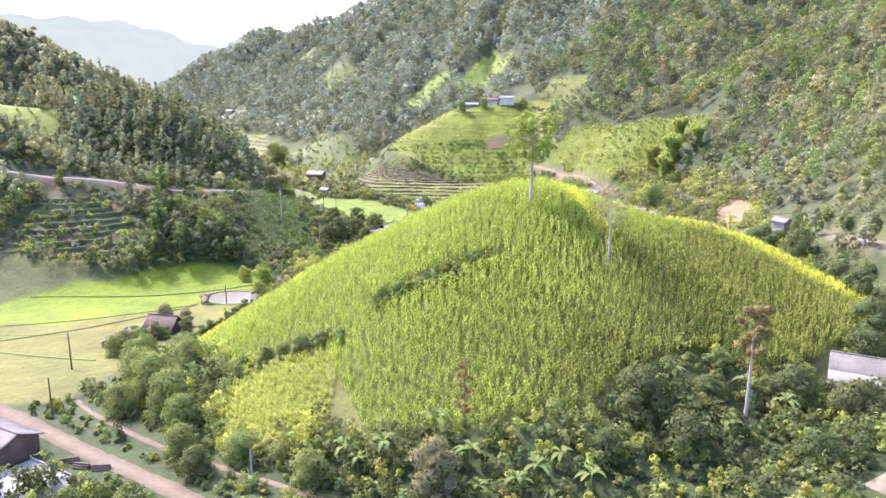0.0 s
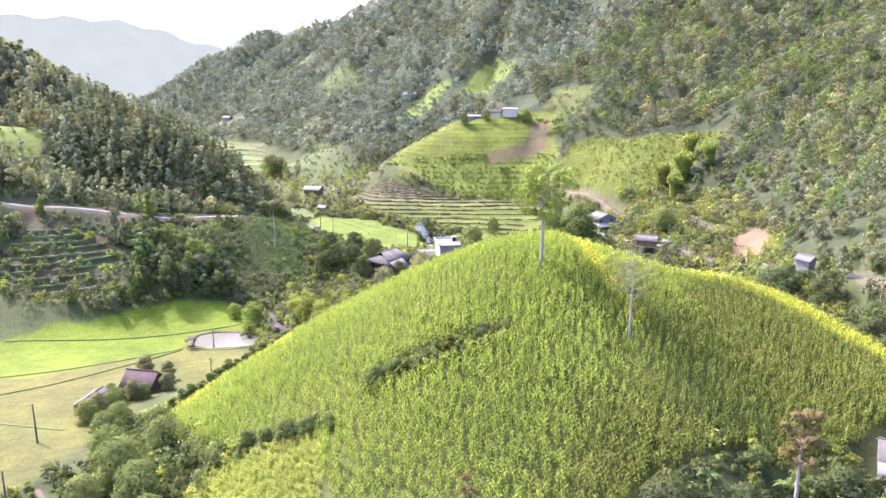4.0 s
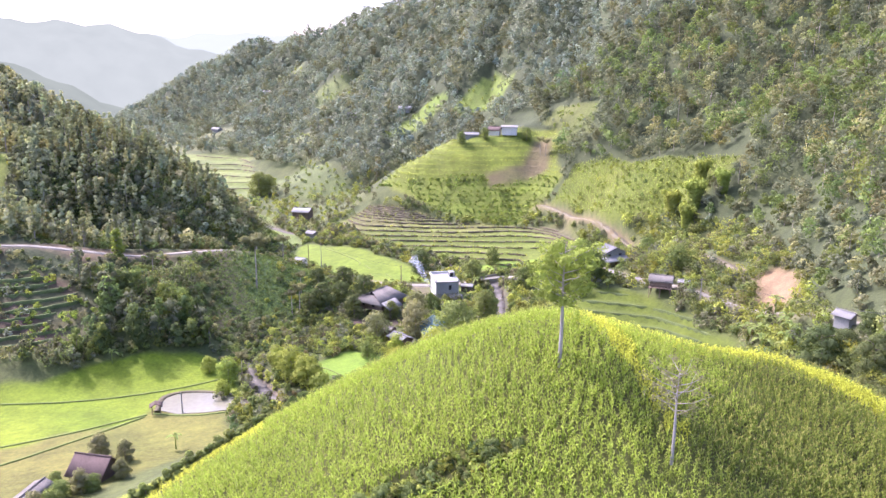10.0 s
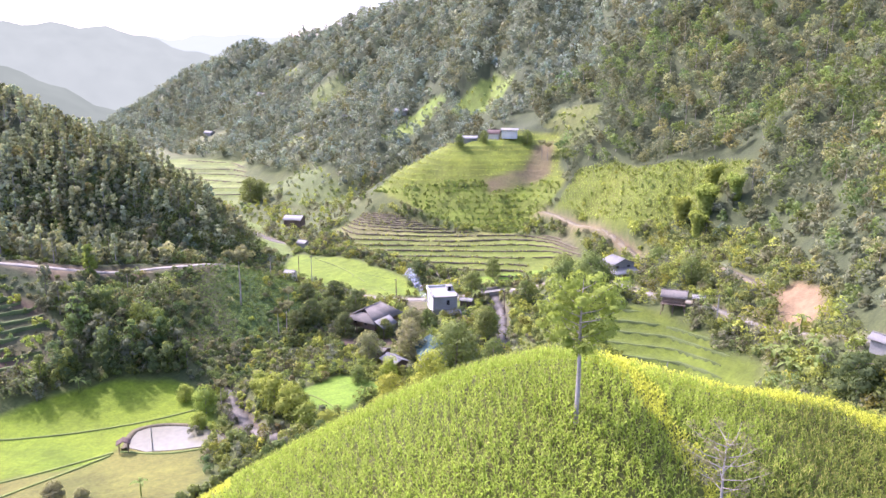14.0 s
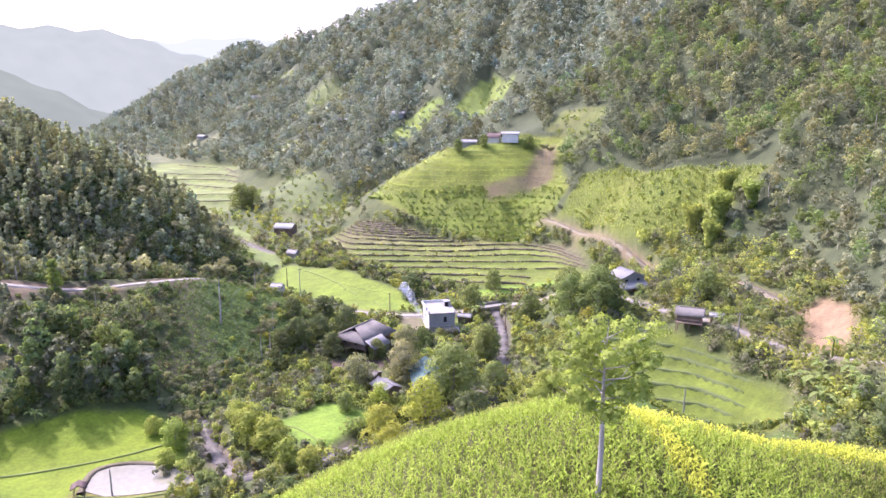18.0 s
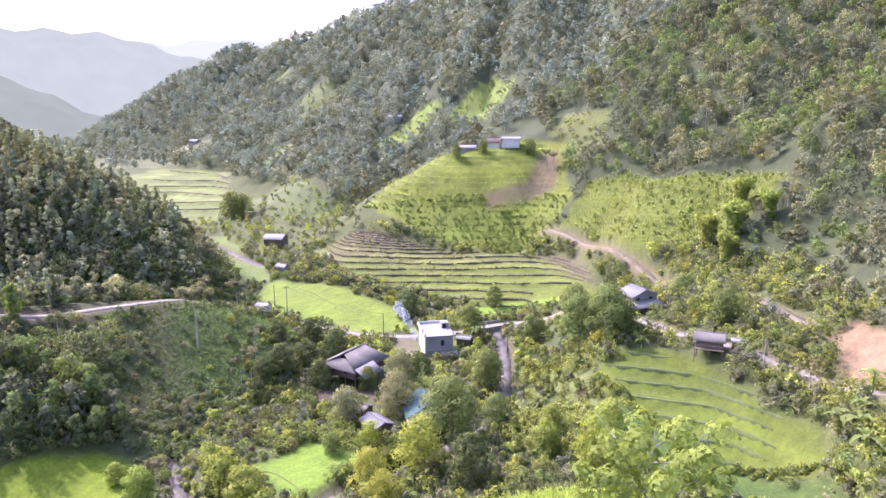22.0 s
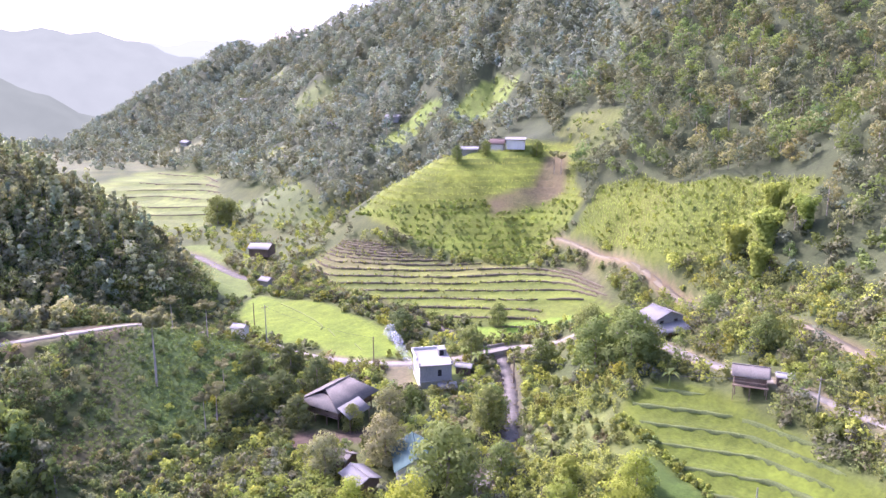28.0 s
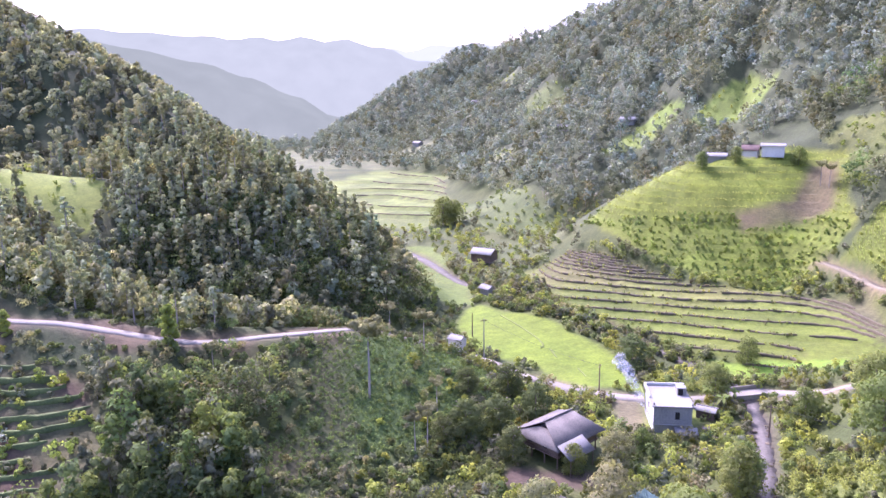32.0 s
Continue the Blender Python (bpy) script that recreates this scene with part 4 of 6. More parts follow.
# weeds in the gap in the maize
x, y = scatter(-14, 6, -1, 6, 0.75)
ok = np.hypot((x + 4) / 8.8, (y - 2.4 - 0.12 * x) / 1.9) < 1
x, y = x[ok], y[ok]
h = rng.uniform(0.5, 1.5, len(x))
woods("gap_weeds", x, y, h, h * 1.3, 3, 26, 0.2, [M_BUSH, M_LIME, M_CROP, M_BARK], "lush weeds filling a gap in the maize", "weeds", 0.0, 0.05)
# valley bottom
x, y = scatter(-46, 120, 56, 232, 2.0)
ok = ~open_ground(x, y, 0.8) & (bare(x, y) < 18) & (rng.random(len(x)) > 0.1 + 0.25 * inside(x, y, MEADOW, 2) + 0.75 * inside(x, y, GRASSY, 5))
x, y = x[ok], y[ok]
h = rng.uniform(0.9, 2.8, len(x)) + rng.uniform(0, 2.2, len(x)) * smooth(34, 50, x)
woods("valley_bushes", x, y, h, h * rng.uniform(1.0, 1.7, len(x)), 4, 28, 0.25, [M_BUSH, M_BUSH, M_LIME, M_FOREST, M_BARK], "lush bushes along the stream and between the houses", "undergrowth", 0.0, 0.1)
# along the upper stream
p = curve_points(STREAM[2:8], 0.8)
p = np.concatenate([p + rng.normal(0, 2.6, p.shape) for k in range(4)])
x, y = p[~open_ground(*p.T, 0.2)].T
h = rng.uniform(0.8, 2.8, len(x))
woods("brook_bushes", x, y, h, h * rng.uniform(0.9, 1.4, len(x)), 4, 26, 0.25, [M_BUSH, M_GREY, M_FOREST, M_BARK], "grey-green bushes crowding the upper stream", "undergrowth", 0.0, 0.1)
# up the valley
x, y = scatter(-190, -28, 196, 330, 3.6)
ok = ~open_ground(x, y, 0.8) & (bare(x, y) < 13) & (rng.random(len(x)) > 0.5)
x, y = x[ok], y[ok]
h = rng.uniform(1.2, 4.5, len(x))
woods("stream_bushes", x, y, h, h * rng.uniform(0.9, 1.3, len(x)), 4, 24, 0.26, [M_BUSH, M_LIME, M_FOREST, M_BARK], "bushes and small trees lining the upper stream", "undergrowth", 0.0, 0.1)
# foot of the corn hill
x, y = scatter(-52, 68, -44, 52, 1.45)
ok = ~open_ground(x, y, 0.6) & (rng.random(len(x)) > 0.1) & ((x > -46) | (y < 4)) & ((x > 4) | (y < 24 + 0.3 * (x + 40)))
x, y = x[ok], y[ok]
h = rng.uniform(0.8, 2.3, len(x)) + 1.4 * smooth(0.1, 0.6, wave(x * 1.2, y * 1.2, 6))
woods("hill_foot_scrub", x, y, h, h * rng.uniform(0.9, 1.4, len(x)), 4, 28, 0.2, [M_BUSH, M_DEEP, M_DEEP, M_BUSH, M_LIME, M_BARK], "green scrub and saplings round the foot of the corn hill", "undergrowth", 0.05, 0.08)


# along the dirt road and the footpath
x, y = scatter(-60, 2, -44, 5, 1.35)
ok = (off_line(x, y, NEAR_ROAD) > 1.9) & (off_line(x, y, NEAR_PATH) > 0.9) & (off_line(x, y, NEAR_ROAD) < 15) & (y < 0.45 * x + 24)
for poly in (CORN, BEANS, PADDY_PALE):
    ok &= inside(x, y, poly, 1.0) < 0.4
for hx, hy, r in ((-51.5, -14.5, 6.5), (-44.5, -21.5, 6.5)):
    ok &= np.hypot(x - hx, y - hy) > r
ok &= rng.random(len(x)) > 0.15
x, y = x[ok], y[ok]
h = rng.uniform(0.5, 1.5, len(x)) * (0.8 + 0.3 * wave(x, y, 5))
woods("roadside_scrub", x, y, h, h * rng.uniform(1.1, 1.6, len(x)), 4, 24, 0.2, [M_BUSH, M_DEEP, M_LIME, M_BUSH, M_BARK], "low green scrub along the dirt road and footpath", "undergrowth", 0.0, 0.05)


# ---- crops ----
def crop(name, x, y, h, mat, label, leaves=8, width=0.045, reach=0.30, tassel=False):
    """Upright leafy stalks as one mesh."""
    g = np.random.default_rng(11)
    V, F = [], []
    for k in range(leaves):
        a, z0 = k * 2.4, 0.25 + 0.6 * k / leaves
        up = 0.42 + 0.14 * (k % 3)
        dx, dy = math.cos(a), math.sin(a)
        n = len(V)
        for s, wd in ((0.0, 0.5), (0.55, 1.0), (1.0, 0.1)):
            r, z = reach * s, z0 + up * (s - 0.85 * s * s)
            V += [(r * dx - wd * width * dy, r * dy + wd * width * dx, z), (r * dx + wd * width * dy, r * dy - wd * width * dx, z)]
        for q in (0, 2):
            F += [(n + q, n + q + 1, n + q + 3), (n + q, n + q + 3, n + q + 2)]
    n = len(V)
    V += [(-0.03, 0, 0), (0.03, 0, 0), (0, 0, 1.0), (0, -0.03, 0), (0, 0.03, 0)]
    F += [(n, n + 1, n + 2), (n + 3, n + 4, n + 2)]
    green = len(F)
    if tassel:                                  # pale flowering tips
        n = len(V)
        for k in range(3):
            a = k * 2.1
            V += [(0.02 * math.sin(a), -0.02 * math.cos(a), 0.86), (0.1 * math.cos(a) + 0.022 * math.sin(a), 0.1 * math.sin(a) - 0.022 * math.cos(a), 1.06), (0.1 * math.cos(a) - 0.022 * math.sin(a), 0.1 * math.sin(a) + 0.022 * math.cos(a), 1.09)]
            F += [(n + 3 * k, n + 3 * k + 1, n + 3 * k + 2)]
    index = np.tile([0] * green + [1] * (len(F) - green), len(x))
    V, F = np.array(V), np.array(F)
    t = rng.uniform(0, 6.28, len(x))
    c, s = np.cos(t)[:, None], np.sin(t)[:, None]
    hh = h[:, None]
    P = np.stack([x[:, None] + hh * (V[:, 0] * c - V[:, 1] * s), y[:, None] + hh * (V[:, 0] * s + V[:, 1] * c), level(x, y)[:, None] + hh * V[:, 2]], -1)
    FF = F[None] + (np.arange(len(x)) * len(V))[:, None, None]
    return tagged(new(name, mesh_of(name, P.reshape(-1, 3), FF.reshape(-1, 3), [mat, M_TASSEL], index)), label, "crop", kind="stuff")


HEDGE_X, HEDGE_Y = (-44, -38, -34, -28, -22, -12), (19.5, 24.0, 26.6, 29.0, 30.8, 33.8)
gx, gy = np.meshgrid(np.arange(-48, 64, 0.68), np.arange(-22, 46, 0.5))
x, y = (gx + rng.uniform(-0.33, 0.33, gx.shape)).ravel(), (gy + rng.uniform(-0.26, 0.26, gx.shape)).ravel()
ok = (inside(x, y, CORN, 1.0) > 0.5) & (np.hypot((x + 4) / 8.5, (y - 2.4 - 0.12 * x) / 1.7) > 1) 
x, y = x[ok], y[ok]
h = rng.uniform(1.3, 2.0, len(x)) * (0.9 + 0.15 * wave(x, y, 6))
h *= np.where(x < -10, 0.5 + 0.5 * smooth(0.5, 7, np.interp(x, HEDGE_X, HEDGE_Y) - y), 1)      # stunted rows next to the hedge
# right flank, where darker green leaves paint in the hill's own shade
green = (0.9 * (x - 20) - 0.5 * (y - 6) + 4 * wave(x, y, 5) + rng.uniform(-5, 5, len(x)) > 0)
ripe = (off_line(x, y, [(13.5, 27), (16, 16), (19, 5)]) + 0.7 * wave(x, y, 2) < 1.5) | (off_line(x, y, [(17, 26), (32, 31), (50, 24), (60, 17)]) + 1.5 * wave(x, y, 3) < 2.6) | (off_line(x, y, [(-42, 18.5), (-37, 22), (-29, 26)]) + 1.5 * wave(x, y, 3) < 3.2)
lush = (y > np.interp(x, HEDGE_X, HEDGE_Y) + 0.9) & (x < -6)
ok = np.abs(y - np.interp(x, HEDGE_X, HEDGE_Y)) > 0.7
ok |= x > -6
ripe, lush, green = ripe & ok, lush & ok, green & ok
plain = ok & ~ripe & ~lush & ~green
crop("corn", x[plain], y[plain], h[plain], M_CORN, "ripening maize covering the rounded hill in rows", tassel=True)
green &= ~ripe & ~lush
crop("green_corn", x[green], y[green], h[green], M_SHADECORN, "greener maize with the flank's shade put into its leaf colour", tassel=True)
crop("ripe_corn", x[ripe], y[ripe], h[ripe], M_RIPE, "bright yellow maize along the crest and a downhill strip")
crop("young_corn", x[lush], y[lush], h[lush] * 0.5, M_YELLOW, "fresh lime green maize along the hill's edge")
x, y = scatter(-32, -15, -15, 0, 0.5)
ok = inside(x, y, BEANS, 1.0) > 0.3
crop("bean_plants", x[ok], y[ok], rng.uniform(0.5, 0.9, ok.sum()), M_YELLOW, "low yellow-green bean plants below the maize", 8, 0.1, 0.42)
x, y = scatter(38, 94, 174, 238, 0.95)
ok = (inside(x, y, SPUR, 2.0) > 0.5)
crop("spur_crop", x[ok], y[ok], rng.uniform(0.7, 1.2, ok.sum()), M_LIME, "bright green maize on the spur above the track", 6, 0.09, 0.4)
x, y = scatter(38, 94, 174, 238, 2.1)
ok = (inside(x, y, SPUR, 2.0) > 0.5) & (rng.random(len(x)) < 0.25 + 0.6 * smooth(50, 76, x))
x, y = x[ok], y[ok]
h = rng.uniform(0.6, 1.7, len(x))
woods("spur_bushes", x, y, h, h * rng.uniform(1.0, 1.5, len(x)), 3, 16, 0.26, [M_BUSH, M_CROP, M_LIME, M_BARK], "green bushes dotted through the crop on the spur", "undergrowth", 0.0, 0.05)
x, y = scatter(-30, 46, 216, 275, 0.85)
q = (bare(x, y) + 0.35 * 1.7 * wave(x, y, 11)) / 1.7
q -= np.floor(q)
field = (inside(x, y, KNOLL, 2.0) > 0.5) & (inside(x, y, BROWN, 2.0) < 0.5)
ok = field & (q < 0.62) & (bare(x, y) > 20 + 2 * wave(x, y, 9))
crop("knoll_crop", x[ok], y[ok], rng.uniform(0.5, 1.0, ok.sum()), M_LIME, "green crops in rows on the terraced knoll", 6, 0.1, 0.45)
ok = field & ((q > 0.55) | (wave(x, y, 7) > 0.1)) & (bare(x, y) < 21 + 2 * wave(x, y, 9)) & (rng.random(len(x)) > 0.35)
x, y = x[ok], y[ok]
h = rng.uniform(0.5, 1.2, len(x))
woods("knoll_bushes", x, y, h, h * rng.uniform(0.9, 1.3, len(x)), 3, 14, 0.26, [M_BUSH, M_CROP, M_LIME, M_BARK], "rows of low bushes on the lower steps of the knoll", "undergrowth", 0.0, 0.1)
px, py = [], []
x, y = scatter(-104, -76, 74, 97, 1.7)
ok = (inside(x, y, LEFT_TERRACE, 2.0) > 0.4) & (rng.random(len(x)) > 0.5)
x, y = x[ok], y[ok]
h = rng.uniform(0.4, 2.0, len(x))
woods("terrace_bushes", x, y, h, h * rng.uniform(1.0, 1.4, len(x)), 4, 22, 0.25, [M_BUSH, M_LIME, M_FOREST, M_BARK], "bushes and weeds over the small red hillside terraces", "undergrowth", 0.0, 0.05)
for poly in (CLEAR_A, CLEAR_B, CLEAR_C, CLEAR_D, CLEAR_F, CLEAR_H, UPPER_TERRACE, SHELF, LEFT_TERRACE):
    p = np.array(poly)
    x, y = scatter(p[:, 0].min(), p[:, 0].max(), p[:, 1].min(), p[:, 1].max(), 2.4)
    ok = (inside(x, y, poly, 2.0) > 0.3) & (np.sin(bare(x, y) * 2.6 + 2 * wave(x, y, 12)) + 0.8 * rng.uniform(-1, 1, len(x)) > 0.35)
    px.append(x[ok])
    py.append(y[ok])
x, y = np.concatenate(px), np.concatenate(py)
h = rng.uniform(0.8, 2.4, len(x))
woods("clearing_bushes", x, y, h, h * rng.uniform(1.0, 1.4, len(x)), 3, 14, 0.3, [M_FAR_HAZY, M_LIME, M_BUSH, M_BARK], "low bushes in rows across the mountain clearings", "undergrowth", 0.0, 0.1)
x, y = scatter(-28, -4, 84, 100, 0.9)
ok = ~open_ground(x, y, 0.3)
crop("garden_corn", x[ok], y[ok], rng.uniform(1.2, 1.8, ok.sum()), M_CROP, "pale green maize in the garden beside the sheds", 7, 0.1, 0.5)

x, y = scatter(13, 33, 94, 131, 0.95)
ok = ~open_ground(x, y, 0.2) & (off_line(x, y, STREAM) > 3) & (wave(x, y, 6) > -0.35)
crop("meadow_corn", x[ok], y[ok], rng.uniform(1.0, 1.9, ok.sum()), M_LIME, "light green maize and weeds between stream and terraces", 7, 0.08, 0.4)

# ---- trees that stand singly ----
stand(tall_tree("tall_tree", 13.0, 8.6, M_LIME, M_PALE_BARK, 21, "tall slender tree with pale trunk and layered light green crown", 0.50, 44, 22, 0.11, 0.3), 9.0, 12.7)
stand(tall_tree("tall_tree", 9.6, 6.0, M_GREY, M_PALE_BARK, 22, "pale half-bare tree with thin grey branches among the maize", 0.50, 12, 20, 0.12, 0.2), 17.7, 1.7, 0, 1, 0.0)
stand(tall_tree("tall_tree", 13.2, 3.6, M_RUST, M_PALE_BARK, 23, "slender tree with crooked pale trunk and rusty leaves", 0.55, 36, 14, 0.17, 0.32), 28.3, -18.0)
stand(tall_tree("thin_tree", 7.5, 2.0, M_RUST, M_BARK, 24, "thin brown half-dead sapling at the edge of the maize", 0.2, 16, 14, 0.16, 0.22), -0.7, -18.6)
big = broadleaf("round_tree", 13, 11, M_BUSH, 31, "large round dark olive tree beside the teal-roofed house", lobes=16, n=150, size=0.5, clear=0.15)
plant(big, [(0.5, 98, 1.0)])
plant(broadleaf("olive_tree", 9.5, 8.5, M_GREY, 32, "dusty olive tree with a rounded crown beside the houses", lobes=13, n=130, clear=0.12), [(-9.0, 106, 0.92), (-18, 103, 0.75), (-9.5, 121, 0.7)])
plant(broadleaf("yellow_tree", 10, 8.5, M_YELLOW, 33, "yellow-green leafy tree beside the stream", lobes=13, n=130, clear=0.12), [(-4.6, 87, 1.0), (-12, 82, 0.75), (-9.5, 76, 0.6), (23, 87, 0.85), (27, 95, 0.7), (-13, 94, 0.5)])
plant(broadleaf("dark_tree", 9.5, 8, M_DEEP, 34, "dense dark green tree with a full crown", lobes=13, n=130, clear=0.1),
      [(3, 83, 0.9), (62, 61, 0.95), (-29, 126, 0.75), (-33, 121, 0.8), (-25, 119, 0.65), (-24, 133, 0.8), (-30, 139, 0.75), (-9.5, 162, 0.85), (66, 52, 0.8), (-36, 133, 0.6), (-36, 118, 0.55), (-10, 70, 0.5)])
plant(broadleaf("leafy_tree", 10, 9, M_BUSH, 35, "broad green tree between the fields and houses", lobes=14, n=130, clear=0.1),
      [(28, 130, 1.05), (33, 125, 1.15), (37, 128, 0.8), (29.5, 143, 0.8), (8.5, 121, 0.75), (8.6, 102, 0.7), (7.5, 118, 0.8), (20, 145, 0.7), (6, 152, 0.75), (13, 170, 0.6), (38, 152, 0.6), (58, 128, 0.7), (-15.6, 118, 0.5), (-92, 302, 1.25), (-88, 305, 1.0), (15, 262, 0.5), (5, 258, 0.5), (33, 264, 0.6), (56, 150, 0.7), (-19, 92, 0.4), (-6, 128, 0.4)])
plant(broadleaf("pale_tree", 7, 7, M_LIME, 36, "light green feathery tree by the muddy stream", lobes=12, n=110, clear=0.2),
      [(-33, 80, 1.0), (-29, 76, 0.95), (-26, 73, 0.8), (-45, 78, 0.75), (-50, 82, 0.5), (-22, 70, 0.6), (-37, 86, 0.7), (18, 100, 0.7), (16, 92, 0.8), (-44, 71, 0.5)])
plant(tall_tree("umbrella_tree", 7.5, 4.6, M_GREY, M_PALE_BARK, 37, "slim tree with bare pale trunk and flat crown on the bank", 0.86, 46, 7, 0.16, 0.3),
      [(-49.3, 120.3, 1.7), (-39, 124.5, 0.75), (-37.8, 115.5, 1.0), (-39.5, 114.5, 0.8), (-47, 142, 1.0), (-43, 80.5, 0.75), (38, 255, 1.0), (40, 253, 0.9), (-70, 108, 0.7), (-55, 145, 0.8)])
plant(broadleaf("column_tree", 8, 3.2, M_LIME, 38, "narrow bright green tree standing at the lane's edge", lobes=14, n=80, clear=0.05), [(-78.2, 109, 0.95), (-100, 99, 0.6)])
plant(broadleaf("grey_tree", 6.5, 5.4, M_GREY, 39, "grey-brown dense bushy tree at the hill foot", lobes=13, n=160, size=0.3, clear=0.05), [(-3.5, -26, 1.0), (-54.5, 43, 0.7), (-50.5, 42.5, 0.55), (-48.2, 36, 0.5), (-52, 31.5, 0.55), (-54, 24, 0.6)])
plant(broadleaf("hill_bush", 6, 7, M_BUSH, 40, "large leafy bush at the corner of the corn hill", lobes=13, n=170, size=0.32, clear=0.0),
      [(-36, -5, 0.9), (-40, 0, 1.0), (-44, 6, 0.85), (-37, 6, 0.8), (-47, 12, 0.8), (-33, -10, 0.7), (-42, -5, 0.7), (-40, 12, 0.7), (-48, 18, 0.65), (-31, -16, 0.6), (-53.6, 29.5, 0.45), (-53, 26, 0.5), (-54, 21, 0.6), (-56.5, 33.8, 0.35), (-50.6, 32, 0.4), (-24, -18, 0.55), (-16, -22.5, 0.6)], )
plant(broadleaf("shade_bush", 5.5, 6, M_DEEP, 41, "dark green bush in the shade of the hill foot", lobes=12, n=170, size=0.32, clear=0.0),
      [(17, -18, 0.9), (21, -22, 0.8), (36, -12, 0.9), (41, -16, 0.95), (33, -24, 0.7), (47, -13, 0.9), (25, -16, 0.6), (52, 3, 0.9), (56, 9, 1.0), (60, 20, 0.9), (62, 30, 0.95), (13, -23, 0.6), (66.5, 62, 0.75), (69.6, 61, 0.7), (-28, -20, 0.6), (44, -24, 0.7)])
plant(broadleaf("slope_bush", 3.2, 4.4, M_BUSH, 42, "low green bush in a gap in the maize", lobes=10, n=120, size=0.28, clear=0.0), [(-28, 0.8, 0.5), (-25.5, 0.2, 0.55), (-23, -0.6, 0.5), (-20.5, -1.2, 0.6), (-18, -2, 0.55), (-15.5, -2.6, 0.5), (-10.5, 1.0, 0.7), (-8.5, 1.6, 0.55), (-6, 1.2, 0.45), (1.5, 3.4, 0.5), (4, 3.2, 0.4), (28, -10.5, 0.8)])
plant(broadleaf("hedge_bush", 1.9, 1.8, M_BUSH, 43, "small rounded bush in the row along the maize edge", lobes=8, n=70, size=0.22, clear=0.0, group="row of bushes along the maize"),
      [(-43 + 1.15 * k, float(np.interp(-43 + 1.15 * k, HEDGE_X, HEDGE_Y)) + 0.2 * (k % 3), 0.85 + 0.12 * (k % 4)) for k in range(26)])
plant(banana("banana_plant", 4.4, 51, "banana plant with broad arching torn leaves"),
      [(-12.7, -21, 1.0), (-11.2, -22.4, 0.8), (-8.7, -21, 0.95), (-3.6, -19.8, 1.1), (-0.2, -23.3, 0.95), (6, -25.4, 0.9), (4, -27, 1.0), (8.5, -24, 0.8), (21.5, -14.8, 0.9), (30, -13.5, 0.9), (33.5, -15.5, 0.95), (0.5, -27, 0.8), (11, -26.5, 0.9), (26, -20, 0.8),
       (4.5, 149, 1.1), (7, 146, 1.1), (9, 150, 1.0), (60, 80, 1.5), (58.5, 76, 1.5), (62, 84, 1.4), (64, 78, 1.5), (61, 72, 1.4), (66, 88, 1.3), (59, 84, 1.4), (63, 74, 1.4), (-44.5, 47, 0.9), (38, 118, 1.0), (-68, 79, 1.0)])
plant(fan_palm("fan_palm", 3.6, 52, "low spreading palm with narrow arching fronds"), [(16.9, 108, 1.1), (62, 150, 1.2), (66, 132, 1.0), (48, 172, 1.2), (57, 100, 1.0)])
plant(bamboo("bamboo_clump", 9.5, 53, "tall arching bamboo clump"), [(70, 176, 1.0), (76, 172, 1.1), (72, 166, 0.9), (80, 180, 1.0), (84, 170, 0.9)])

# ---- buildings ----
def block(x0, y0, z0, x1, y1, z1, bevel=0.02):
    bm = bmesh.new()
    bmesh.ops.create_cube(bm, size=1, matrix=Matrix.Translation(((x0 + x1) / 2, (y0 + y1) / 2, (z0 + z1) / 2)) @ Matrix.Diagonal((x1 - x0, y1 - y0, z1 - z0, 1)))
    if bevel:
        bmesh.ops.bevel(bm, geom=bm.edges[:], offset=bevel, segments=1, affect="EDGES")
    return bm


def slab(corners, thick, ridges=0, rise=0.04):
    """A roof sheet through four corners (eave a, eave b, ridge b, ridge a), with thickness and corrugation."""
    a, b, c, d = (np.array(q, float) for q in corners)
    n = max(1, ridges) * 2 + 1
    nrm = np.cross(b - a, d - a)
    nrm /= np.linalg.norm(nrm)
    if nrm[2] < 0:
        nrm = -nrm
    t = np.linspace(0, 1, n)[:, None]
    wav = nrm * (rise * (np.arange(n) % 2))[:, None] if ridges else 0
    low, high = a + (b - a) * t + wav, d + (c - d) * t + wav
    mid = (low + high) / 2 - nrm * 0.03
    top = np.stack([low, mid, high])
    V = np.concatenate([top.reshape(-1, 3), (top - nrm * thick).reshape(-1, 3)])
    F = grid_faces(3, n)
    m = 3 * n
    F = np.concatenate([F, F[:, ::-1] + m])
    rim = list(range(n)) + [2 * n - 1, 3 * n - 1] + list(range(3 * n - 2, 2 * n - 1, -1)) + [n]
    F = np.concatenate([F, [(rim[k], rim[k - 1], rim[k - 1] + m, rim[k] + m) for k in range(len(rim))]])
    return mesh_of("roof_sheet", V, F, [])


def prism(profile, y0, y1):
    """A wall piece: an outline in x and z drawn out from y0 to y1."""
    bm = bmesh.new()
    f = [bm.verts.new((x, y0, z)) for x, z in profile]
    b = [bm.verts.new((x, y1, z)) for x, z in profile]
    bm.faces.new(f)
    bm.faces.new(b[::-1])
    for k in range(len(f)):
        bm.faces.new((f[k - 1], f[k], b[k], b[k - 1]))
    return bm


def post(x, y, z0, z1, r=0.09, sides=6):
    return mesh_of("post", *tube([(x, y, z0), (x, y, z1)], [r, r * 0.9], sides), [])


